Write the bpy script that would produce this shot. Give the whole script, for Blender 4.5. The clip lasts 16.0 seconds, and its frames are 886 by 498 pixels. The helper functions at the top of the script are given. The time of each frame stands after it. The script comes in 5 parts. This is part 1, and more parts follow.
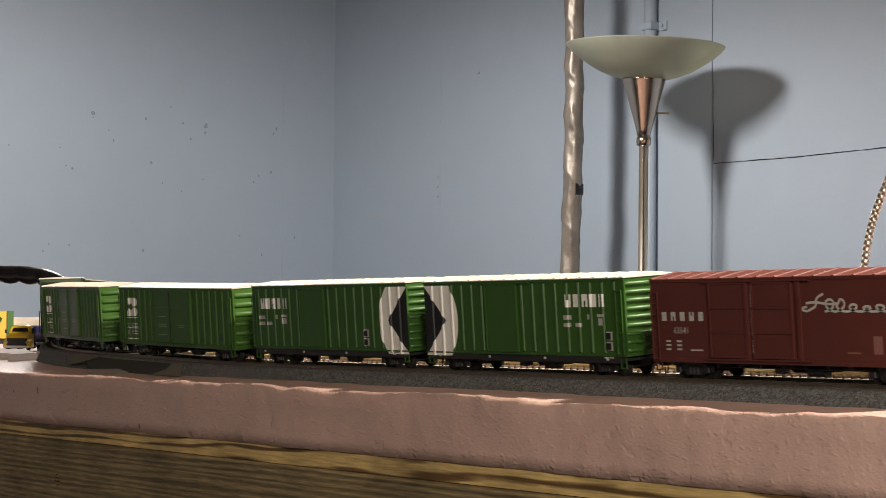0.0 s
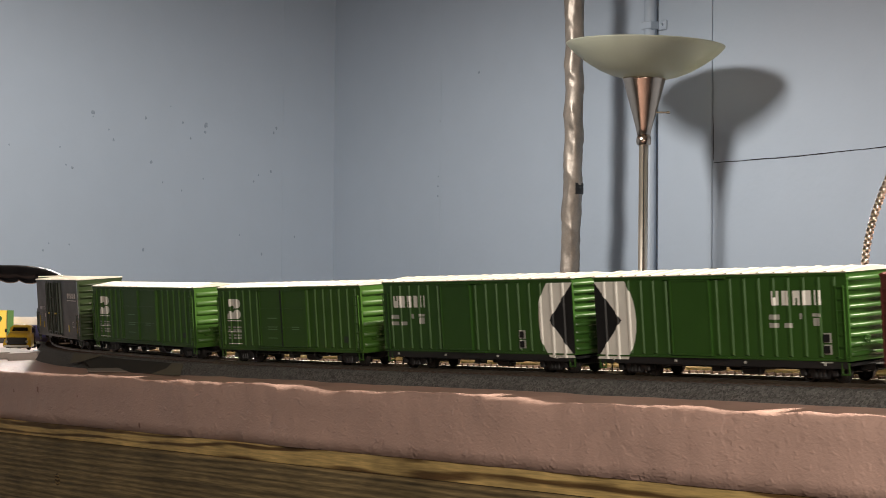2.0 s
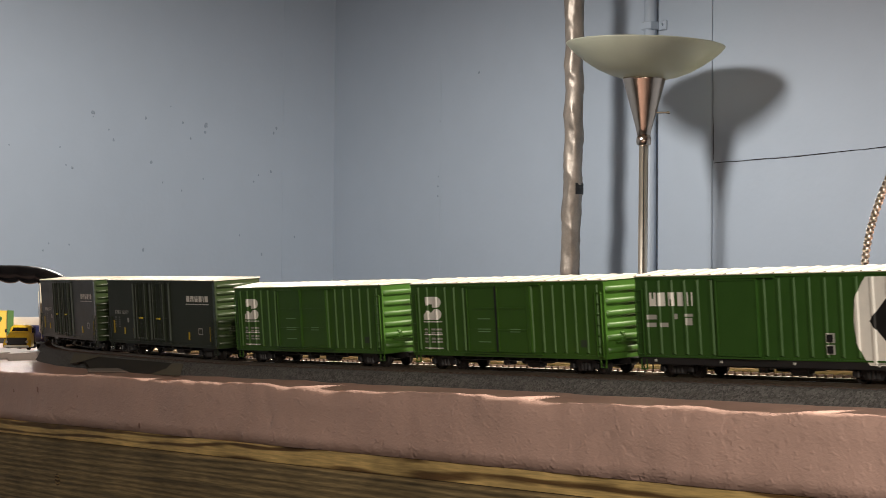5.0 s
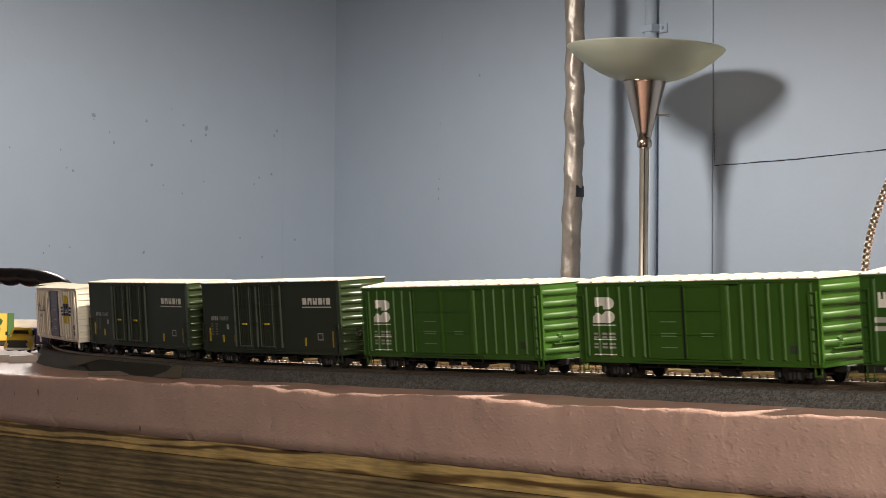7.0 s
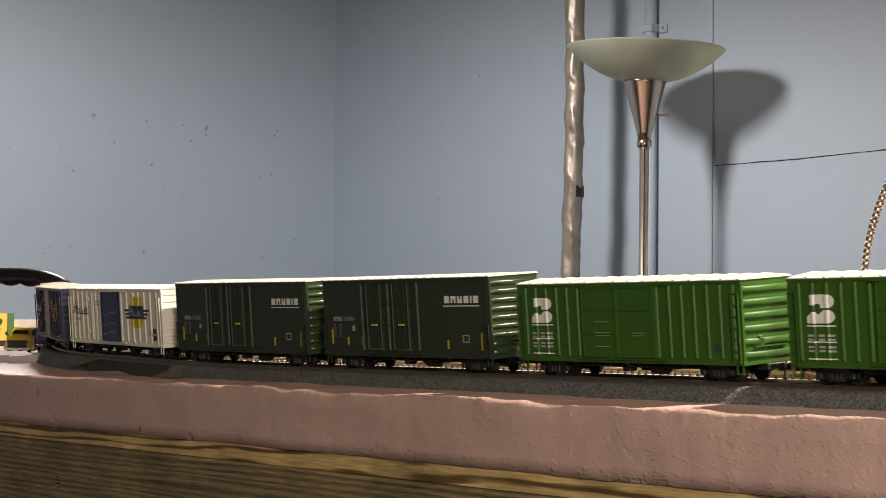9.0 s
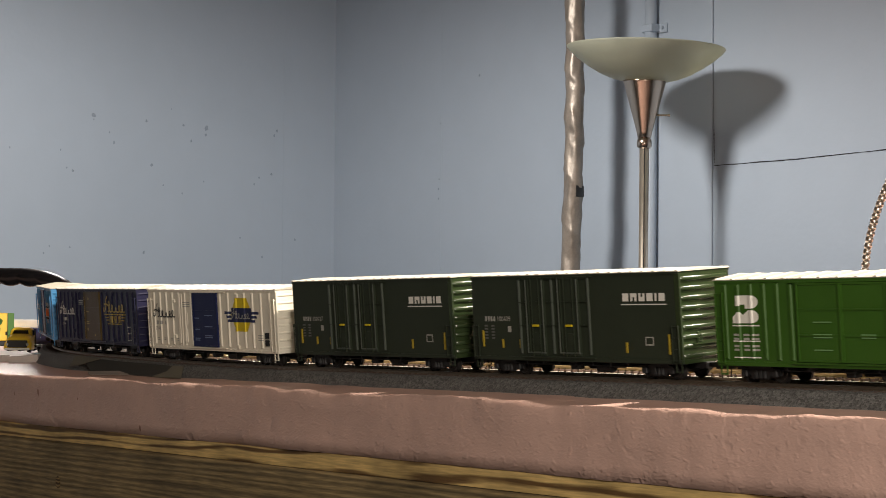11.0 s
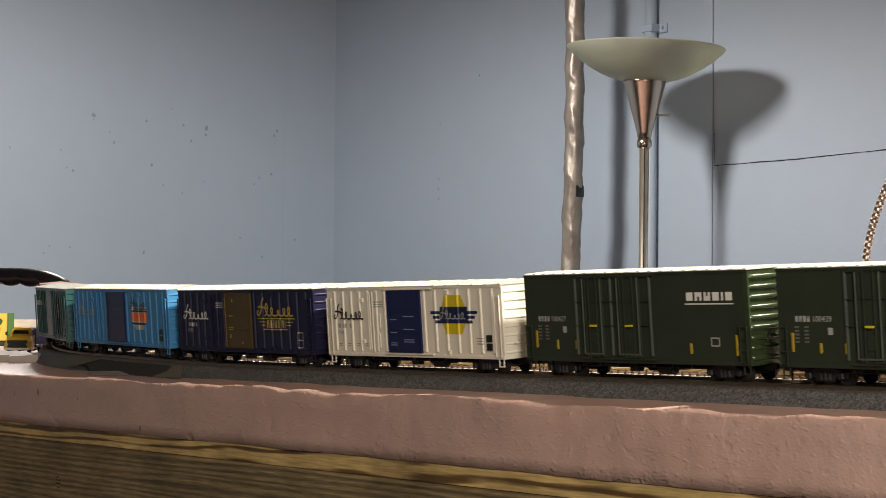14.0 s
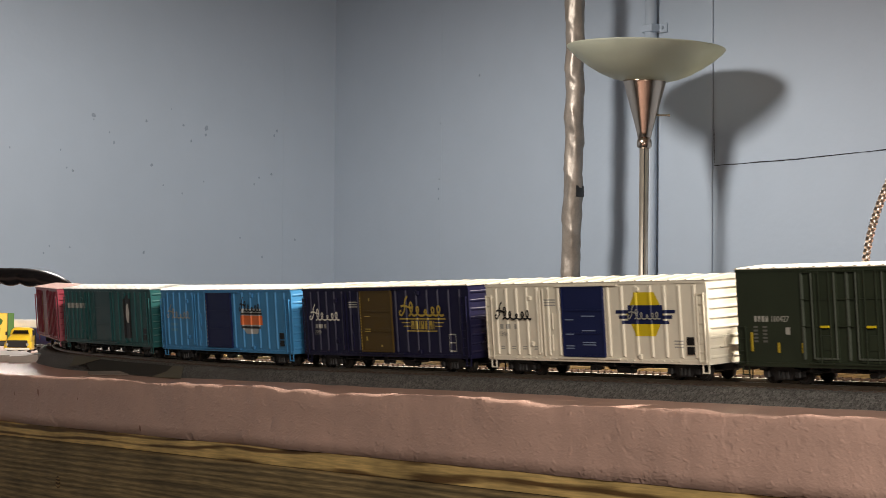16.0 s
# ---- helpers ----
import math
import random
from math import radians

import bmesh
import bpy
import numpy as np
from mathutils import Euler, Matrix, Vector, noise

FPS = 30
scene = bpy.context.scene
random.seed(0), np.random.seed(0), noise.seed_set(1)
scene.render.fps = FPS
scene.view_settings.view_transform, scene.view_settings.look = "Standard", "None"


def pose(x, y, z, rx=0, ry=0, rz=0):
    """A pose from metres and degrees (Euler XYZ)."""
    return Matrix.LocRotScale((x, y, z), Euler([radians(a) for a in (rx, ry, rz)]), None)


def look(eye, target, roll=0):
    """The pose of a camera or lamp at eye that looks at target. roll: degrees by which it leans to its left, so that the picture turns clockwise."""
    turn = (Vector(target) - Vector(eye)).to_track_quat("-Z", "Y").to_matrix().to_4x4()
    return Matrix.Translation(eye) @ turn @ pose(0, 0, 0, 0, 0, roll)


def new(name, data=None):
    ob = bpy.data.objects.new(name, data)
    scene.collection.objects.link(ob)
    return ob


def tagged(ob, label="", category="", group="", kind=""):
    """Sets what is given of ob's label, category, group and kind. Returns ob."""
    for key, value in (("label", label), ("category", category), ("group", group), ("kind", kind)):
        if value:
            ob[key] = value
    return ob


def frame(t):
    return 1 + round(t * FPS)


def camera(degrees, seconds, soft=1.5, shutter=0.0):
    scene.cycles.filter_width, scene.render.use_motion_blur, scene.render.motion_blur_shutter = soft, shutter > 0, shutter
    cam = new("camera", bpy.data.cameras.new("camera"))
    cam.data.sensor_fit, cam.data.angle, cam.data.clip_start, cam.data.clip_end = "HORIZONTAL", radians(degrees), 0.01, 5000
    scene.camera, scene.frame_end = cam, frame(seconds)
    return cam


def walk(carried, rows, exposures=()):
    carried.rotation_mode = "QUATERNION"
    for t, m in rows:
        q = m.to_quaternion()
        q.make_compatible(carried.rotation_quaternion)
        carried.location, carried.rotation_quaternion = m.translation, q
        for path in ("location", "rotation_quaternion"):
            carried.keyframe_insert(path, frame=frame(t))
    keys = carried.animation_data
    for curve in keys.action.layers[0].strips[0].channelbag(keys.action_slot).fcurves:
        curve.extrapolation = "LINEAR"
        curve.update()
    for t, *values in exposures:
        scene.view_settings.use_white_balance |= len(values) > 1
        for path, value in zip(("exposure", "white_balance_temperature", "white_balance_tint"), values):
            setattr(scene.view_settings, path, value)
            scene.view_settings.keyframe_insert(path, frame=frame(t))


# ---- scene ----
# ---------- camera ----------
FOV = 25.33
cam = camera(FOV, 16.0, soft=0.6, shutter=0.45)
EYE = Vector((0.9512, -0.7203, 1.0939))
RIGHT = Vector((0.60357, 0.79726, 0.00872))
UPC = Vector((0.02814, -0.03223, 0.99908))
BACK = -Vector((-0.79681, 0.60278, 0.04189))


def eye_pose(dyaw, dpitch):
    m = Matrix((RIGHT, UPC, BACK)).transposed().to_4x4()
    return Matrix.Translation(EYE) @ m @ pose(0, 0, 0, dpitch, dyaw, 0)


walk(cam, [(0.0, eye_pose(-0.016, -0.062)), (0.5, eye_pose(-0.016, -0.066)), (1.0, eye_pose(-0.016, -0.082)),
           (4.2, eye_pose(-0.016, -0.078)), (5.6, eye_pose(-0.016, -0.075)), (6.3, eye_pose(-0.006, -0.034)), (6.6, eye_pose(0, -0.012)),
           (7.0, eye_pose(0, 0)), (9.0, eye_pose(0, 0)), (16.0, eye_pose(0, 0))],
     exposures=[(0.0, 0.0), (16.0, 0.0)])

# ---------- light ----------
world = bpy.data.worlds.new("world")
scene.world = world
world.use_nodes = True
world.node_tree.nodes["Background"].inputs[0].default_value = (0.5, 0.5, 0.5, 1)
world.node_tree.nodes["Background"].inputs[1].default_value = 0.02


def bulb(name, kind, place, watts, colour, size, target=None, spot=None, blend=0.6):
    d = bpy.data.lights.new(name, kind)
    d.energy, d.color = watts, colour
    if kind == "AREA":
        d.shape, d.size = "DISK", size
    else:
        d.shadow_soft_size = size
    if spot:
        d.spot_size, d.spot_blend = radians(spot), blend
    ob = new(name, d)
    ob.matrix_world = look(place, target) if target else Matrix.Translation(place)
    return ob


bulb("ceiling_lamp", "SPOT", (-2.455, 1.10, 2.24), 146, (0.995, 0.927, 0.86), 0.14, (-2.62, 1.1001, 1.14), 180, 0.42)
# Fill light added out of view, to brighten the train's sides and foam face.
bulb("rear_fill", "POINT", (1.40, -0.76, 1.50), 65, (1.0, 0.89, 0.77), 0.15)
bulb("far_ceiling_lamp", "SPOT", (1.00, 0.60, 2.36), 310, (1.0, 0.88, 0.73), 0.06, (-0.30, 0.08, 1.05), 96)


# ---------- materials ----------
def mat(name, colour, rough=0.5, metal=0.0, vary=0.12, scale=40.0, bump=0.0, bump_scale=400.0, spec=0.5, per=0.0, coat=0.0):
    """A painted or moulded surface with blotches at two scales and fine relief, in object space."""
    m = bpy.data.materials.new(name)
    m.use_nodes = True
    nt = m.node_tree
    b = nt.nodes["Principled BSDF"]
    b.inputs["Roughness"].default_value, b.inputs["Metallic"].default_value = rough, metal
    b.inputs["Specular IOR Level"].default_value, b.inputs["Coat Weight"].default_value = spec, coat
    tc = nt.nodes.new("ShaderNodeTexCoord")
    n1, n2 = nt.nodes.new("ShaderNodeTexNoise"), nt.nodes.new("ShaderNodeTexNoise")
    n1.inputs["Scale"].default_value, n2.inputs["Scale"].default_value = scale, scale * 9
    n1.inputs["Detail"].default_value = 4
    mix = nt.nodes.new("ShaderNodeMath")
    mix.operation = "MULTIPLY_ADD"
    mix.inputs[1].default_value = 0.35
    add = nt.nodes.new("ShaderNodeMapRange")
    add.inputs[1].default_value, add.inputs[2].default_value = 0.35, 1.0
    add.inputs[3].default_value, add.inputs[4].default_value = 1 - vary, 1 + vary
    hs = nt.nodes.new("ShaderNodeHueSaturation")
    hs.inputs["Color"].default_value = (*colour, 1)
    for n in (n1, n2):
        nt.links.new(tc.outputs["Object"], n.inputs["Vector"])
    nt.links.new(n2.outputs["Fac"], mix.inputs[0])
    nt.links.new(n1.outputs["Fac"], mix.inputs[2])
    nt.links.new(mix.outputs[0], add.inputs[0])
    val = add.outputs[0]
    if per:
        oi, mr, mu = nt.nodes.new("ShaderNodeObjectInfo"), nt.nodes.new("ShaderNodeMapRange"), nt.nodes.new("ShaderNodeMath")
        mr.inputs[3].default_value, mr.inputs[4].default_value, mu.operation = 1 - per, 1 + per, "MULTIPLY"
        nt.links.new(oi.outputs["Random"], mr.inputs[0])
        nt.links.new(mr.outputs[0], mu.inputs[0])
        nt.links.new(val, mu.inputs[1])
        val = mu.outputs[0]
    nt.links.new(val, hs.inputs["Value"])
    nt.links.new(hs.outputs[0], b.inputs["Base Color"])
    rr = nt.nodes.new("ShaderNodeMapRange")
    rr.inputs[3].default_value, rr.inputs[4].default_value = max(rough - 0.08, 0.02), min(rough + 0.1, 1)
    nt.links.new(n1.outputs["Fac"], rr.inputs[0])
    nt.links.new(rr.outputs[0], b.inputs["Roughness"])
    if bump:
        n3, bp = nt.nodes.new("ShaderNodeTexNoise"), nt.nodes.new("ShaderNodeBump")
        n3.inputs["Scale"].default_value, n3.inputs["Detail"].default_value = bump_scale, 5
        bp.inputs["Strength"].default_value, bp.inputs["Distance"].default_value = 0.6, bump
        nt.links.new(tc.outputs["Object"], n3.inputs["Vector"])
        nt.links.new(n3.outputs["Fac"], bp.inputs["Height"])
        nt.links.new(bp.outputs[0], b.inputs["Normal"])
    return m


def wood(name, dark, light, scale=(3, 60, 60), rough=0.6, distortion=3.0, bump=0.0006, rings=9.0, blur=0.5, tilt=0.0, low=0.3, high=0.72, fine=0.35):
    m = bpy.data.materials.new(name)
    m.use_nodes = True
    nt = m.node_tree
    b = nt.nodes["Principled BSDF"]
    b.inputs["Roughness"].default_value = rough
    tc, mp = nt.nodes.new("ShaderNodeTexCoord"), nt.nodes.new("ShaderNodeMapping")
    mp.inputs["Scale"].default_value = scale
    w, n, r = nt.nodes.new("ShaderNodeTexWave"), nt.nodes.new("ShaderNodeTexNoise"), nt.nodes.new("ShaderNodeValToRGB")
    w.bands_direction = "Z"
    w.inputs["Scale"].default_value, w.inputs["Distortion"].default_value = rings, distortion
    w.inputs["Detail"].default_value, w.inputs["Detail Scale"].default_value = 3, 1.2
    n.inputs["Scale"].default_value, n.inputs["Detail"].default_value = 2.2, 8
    mp.inputs["Rotation"].default_value = (0, radians(tilt), 0)
    mx = nt.nodes.new("ShaderNodeMix")
    mx.inputs[0].default_value = blur
    r.color_ramp.elements[0].color, r.color_ramp.elements[1].color = (*dark, 1), (*light, 1)
    r.color_ramp.elements[0].position, r.color_ramp.elements[1].position = low, high
    nt.links.new(tc.outputs["Object"], mp.inputs["Vector"])
    for k in (w, n):
        nt.links.new(mp.outputs[0], k.inputs["Vector"])
    nt.links.new(w.outputs["Fac"], mx.inputs[2])
    nt.links.new(n.outputs["Fac"], mx.inputs[3])
    nt.links.new(mx.outputs[0], r.inputs[0])
    # short pores along the grain, and broad weathered patches
    mp2, n2, n3 = nt.nodes.new("ShaderNodeMapping"), nt.nodes.new("ShaderNodeTexNoise"), nt.nodes.new("ShaderNodeTexNoise")
    mp2.inputs["Scale"].default_value = (60, 900, 900)
    n2.inputs["Scale"].default_value, n2.inputs["Detail"].default_value = 1.0, 4
    n3.inputs["Scale"].default_value, n3.inputs["Detail"].default_value = 16.0, 3
    mr, mr3, mu, hs = nt.nodes.new("ShaderNodeMapRange"), nt.nodes.new("ShaderNodeMapRange"), nt.nodes.new("ShaderNodeMath"), nt.nodes.new("ShaderNodeHueSaturation")
    for q, k in ((mr, fine), (mr3, 0.30)):
        q.inputs[1].default_value, q.inputs[2].default_value = 0.3, 0.7
        q.inputs[3].default_value, q.inputs[4].default_value = 1 - k, 1 + k
    mu.operation = "MULTIPLY"
    nt.links.new(tc.outputs["Object"], mp2.inputs["Vector"])
    nt.links.new(mp2.outputs[0], n2.inputs["Vector"])
    nt.links.new(tc.outputs["Object"], n3.inputs["Vector"])
    nt.links.new(n2.outputs["Fac"], mr.inputs[0])
    nt.links.new(n3.outputs["Fac"], mr3.inputs[0])
    nt.links.new(mr.outputs[0], mu.inputs[0])
    nt.links.new(mr3.outputs[0], mu.inputs[1])
    nt.links.new(r.outputs[0], hs.inputs["Color"])
    nt.links.new(mu.outputs[0], hs.inputs["Value"])
    nt.links.new(hs.outputs[0], b.inputs["Base Color"])
    bp = nt.nodes.new("ShaderNodeBump")
    bp.inputs["Strength"].default_value, bp.inputs["Distance"].default_value = 0.5, bump
    nt.links.new(mx.outputs[0], bp.inputs["Height"])
    nt.links.new(bp.outputs[0], b.inputs["Normal"])
    return m


WALL_BLUE = mat("blue_wall_paint", (0.386, 0.453, 0.537), 0.55, vary=0.05, scale=1.3, bump=0.0008, bump_scale=60)
# The ceiling is out of view; dark brown keeps its bounce off the walls.
CEIL = mat("dark_unseen_ceiling", (0.26, 0.21, 0.16), 0.8, scale=2)
# For walls out of view, made dark to lessen the light they bounce.
DARK_WALL = mat("dark_unseen_wall", (0.17, 0.13, 0.095), 0.6, scale=3)
FLOOR = mat("grey_floor_paint", (0.13, 0.125, 0.12), 0.5, scale=3)
FOAM = mat("pink_foam", (0.53, 0.358, 0.307), 0.42, vary=0.13, scale=18)
fn = FOAM.node_tree
ftc = next(n for n in fn.nodes if n.type == "TEX_COORD")
fmp = fn.nodes.new("ShaderNodeMapping")
fmp.inputs["Scale"].default_value = (0.55, 1.0, 0.9)
fn.links.new(ftc.outputs["Object"], fmp.inputs["Vector"])
height = None
# soft swells, fine skin, and sparse dings
for k, (scale, lo, hi, amount) in enumerate(((50, 0.3, 0.7, 0.8), (800, 0.3, 0.7, 0.34), (330, 0.58, 0.74, 0.55), (120, 0.66, 0.74, -0.8))):
    nz, mr, ad = fn.nodes.new("ShaderNodeTexNoise"), fn.nodes.new("ShaderNodeMapRange"), fn.nodes.new("ShaderNodeMath")
    nz.inputs["Scale"].default_value, nz.inputs["Detail"].default_value = scale, (3 if k < 2 else 1)
    mr.inputs[1].default_value, mr.inputs[2].default_value, mr.inputs[4].default_value = lo, hi, amount
    fn.links.new(fmp.outputs[0], nz.inputs["Vector"])
    fn.links.new(nz.outputs["Fac"], mr.inputs[0])
    fn.links.new(mr.outputs[0], ad.inputs[0])
    ad.inputs[1].default_value = 0.0
    if height:
        fn.links.new(height, ad.inputs[1])
    height = ad.outputs[0]
fbp = fn.nodes.new("ShaderNodeBump")
fbp.inputs["Strength"].default_value, fbp.inputs["Distance"].default_value = 0.6, 0.0006
fn.links.new(height, fbp.inputs["Height"])
fn.links.new(fbp.outputs[0], fn.nodes["Principled BSDF"].inputs["Normal"])
PLY = wood("plywood_edge", (0.12, 0.066, 0.022), (0.56, 0.40, 0.16), (6, 60, 70), 0.6, 11.0, 0.0003, 0.55, 0.55, tilt=8.0, low=0.30, high=0.50, fine=0.25)
LUMBER = wood("stained_lumber", (0.112, 0.083, 0.042), (0.265, 0.198, 0.096), (3.0, 30, 75), 0.65, 7.0, 0.0010, 1.0, 0.68, low=0.30, high=0.68)
KNOT = wood("knot_wood", (0.05, 0.03, 0.015), (0.30, 0.21, 0.09), (60, 60, 60), 0.7, 6.0, 0.0006, 2.0, 0.5)
BALLAST = mat("grey_ballast_plastic", (0.10, 0.10, 0.098), 0.7, vary=0.3, scale=300)
bt = BALLAST.node_tree
vo, vr, vm, vb = bt.nodes.new("ShaderNodeTexVoronoi"), bt.nodes.new("ShaderNodeMapRange"), bt.nodes.new("ShaderNodeMath"), bt.nodes.new("ShaderNodeBump")
vs = bt.nodes.new("ShaderNodeSeparateColor")
vo.inputs["Scale"].default_value = 900
vr.inputs[3].default_value, vr.inputs[4].default_value, vm.operation = 0.45, 1.75, "MULTIPLY"
vb.inputs["Distance"].default_value, vb.inputs["Strength"].default_value, vb.invert = 0.0008, 0.8, True
hue = next(n for n in bt.nodes if n.type == "HUE_SAT")
old = hue.inputs["Value"].links[0].from_socket
bt.links.new(next(n for n in bt.nodes if n.type == "TEX_COORD").outputs["Object"], vo.inputs["Vector"])
bt.links.new(vo.outputs["Color"], vs.inputs[0])
bt.links.new(vs.outputs[0], vr.inputs[0])
bt.links.new(vr.outputs[0], vm.inputs[0])
bt.links.new(old, vm.inputs[1])
bt.links.new(vm.outputs[0], hue.inputs["Value"])
bt.links.new(vo.outputs["Distance"], vb.inputs["Height"])
bt.links.new(vb.outputs[0], bt.nodes["Principled BSDF"].inputs["Normal"])
TIE = mat("brown_tie_plastic", (0.085, 0.052, 0.036), 0.6, vary=0.2, scale=200)
RAIL = mat("nickel_silver_rail", (0.38, 0.33, 0.27), 0.38, 1.0, scale=80)
BRASS_RAIL = mat("dull_brass_rail", (0.62, 0.46, 0.24), 0.5, 0.25, scale=80)
WHITE_BED = mat("white_foam_bed", (0.66, 0.63, 0.58), 0.7, vary=0.05, scale=30)
BLACK = mat("black_plastic", (0.012, 0.012, 0.013), 0.5, vary=0.2, scale=120)
STEEL = mat("dark_wheel_steel", (0.035, 0.032, 0.03), 0.45, 0.6, scale=150)
WHITE_MARK = mat("white_print", (0.72, 0.71, 0.66), 0.5, vary=0.06, scale=200)

# ---------- helpers for building ----------
TAU = radians(4.93)
LAY = Matrix.Translation((0, 0, 1.078)) @ Matrix.Rotation(TAU, 4, "X")


def mesh_of(bm, material):
    me = bpy.data.meshes.new("mesh")
    bmesh.ops.recalc_face_normals(bm, faces=bm.faces)
    bm.to_mesh(me)
    bm.free()
    me.materials.append(material)
    return me


def part(name, bm, material, parent=None, label="", smooth=False):
    me = mesh_of(bm, material) if isinstance(bm, bmesh.types.BMesh) else bm
    if smooth:
        me.polygons.foreach_set("use_smooth", [True] * len(me.polygons))
    ob = new(name, me)
    ob.parent = parent
    return tagged(ob, label=label)


def box(bm, x0, x1, y0, y1, z0, z1, bevel=0.0):
    r = bmesh.ops.create_cube(bm, size=1)
    bmesh.ops.scale(bm, vec=(x1 - x0, y1 - y0, z1 - z0), verts=r["verts"])
    bmesh.ops.translate(bm, vec=((x0 + x1) / 2, (y0 + y1) / 2, (z0 + z1) / 2), verts=r["verts"])
    if bevel:
        bmesh.ops.bevel(bm, geom=list({e for v in r["verts"] for e in v.link_edges}), offset=bevel, segments=1, affect="EDGES", profile=0.5)
    return bm


def boxed(*a, **k):
    return box(bmesh.new(), *a, **k)


def rod(bm, a, b, r, n=8, r2=None):
    a, b = Vector(a), Vector(b)
    d = b - a
    q = d.to_track_quat("Z", "Y").to_matrix().to_4x4()
    bmesh.ops.create_cone(bm, cap_ends=True, segments=n, radius1=r, radius2=r if r2 is None else r2, depth=d.length,
                          matrix=Matrix.Translation((a + b) / 2) @ q)
    return bm


def lathe(profile, n=48, bm=None, m=None):
    """Rings of (radius, height) joined round the z axis."""
    bm = bm or bmesh.new()
    rings = []
    for r, z in profile:
        ring = []
        for i in range(n):
            a = 2 * math.pi * i / n
            v = Vector((r * math.cos(a), r * math.sin(a), z))
            ring.append(bm.verts.new(m @ v if m else v))
        rings.append(ring)
    for p, q in zip(rings, rings[1:]):
        for i in range(n):
            bm.faces.new((p[i], p[(i + 1) % n], q[(i + 1) % n], q[i]))
    return bm


def tube(points, r, n=10, bm=None, radii=None):
    """A round tube along points, closed at its ends."""
    bm = bm or bmesh.new()
    pts = [Vector(p) for p in points]
    rings = []
    for i, p in enumerate(pts):
        d = (pts[min(i + 1, len(pts) - 1)] - pts[max(i - 1, 0)]).normalized()
        u = d.cross(Vector((0, 0, 1)) if abs(d.z) < 0.9 else Vector((1, 0, 0))).normalized()
        v = d.cross(u)
        k = radii[i] if radii else r
        rings.append([bm.verts.new(p + k * (u * math.cos(2 * math.pi * j / n) + v * math.sin(2 * math.pi * j / n))) for j in range(n)])
    for p, q in zip(rings, rings[1:]):
        for j in range(n):
            bm.faces.new((p[j], p[(j + 1) % n], q[(j + 1) % n], q[j]))
    bm.faces.new(rings[0])
    bm.faces.new(rings[-1])
    return bm


# ---------- the room ----------
WX, WY, HC = -4.43, 2.90, 2.44


def wall(name, *b, material=WALL_BLUE, label="light blue painted basement wall with small stains"):
    return tagged(part(name, boxed(*b), material), label, "wall", kind="structure")


wall("wall_north", WX - 0.12, 3.2, WY, WY + 0.12, 0, HC)
wall("wall_west", WX - 0.12, WX, -3.4, WY, 0, HC)
# These two close the room unseen; their dark colour holds down the bounce.
wall("wall_south", WX, 3.2, -3.52, -3.4, 0, HC, material=DARK_WALL, label="unseen basement wall, coloured dark brown to cut bounced light")
wall("wall_east", 3.2, 3.32, -3.52, WY + 0.12, 0, HC, material=DARK_WALL, label="unseen basement wall, coloured dark brown to cut bounced light")
tagged(part("floor", boxed(WX - 0.12, 3.32, -3.52, WY + 0.12, -0.1, 0), FLOOR), "grey painted basement floor", "floor", kind="structure")
tagged(part("ceiling", boxed(WX - 0.12, 3.32, -3.52, WY + 0.12, HC, HC + 0.1), CEIL), "plain unseen basement ceiling, coloured dark brown to cut bounced light", "ceiling", kind="structure")

# ---------- the layout table ----------
FT, FB, FE = -0.0185, -0.0560, -0.043   # foam top, foam bottom, front edge, in the table's own space
BEND = 0.11


def drop(y):
    """Behind the sagging front the table runs level."""
    return -math.tan(TAU) * max(0.0, y - BEND)


def on_table(x, y, z=FT, turn=0.0):
    return LAY @ pose(x, y, z + drop(y), 0, 0, turn) if y < BEND else LAY @ Matrix.Translation((x, y, z + drop(y))) @ Matrix.Rotation(-TAU, 4, "X") @ pose(0, 0, 0, 0, 0, turn)


TX0, TX1, TY1 = -2.4, 0.85, 2.2


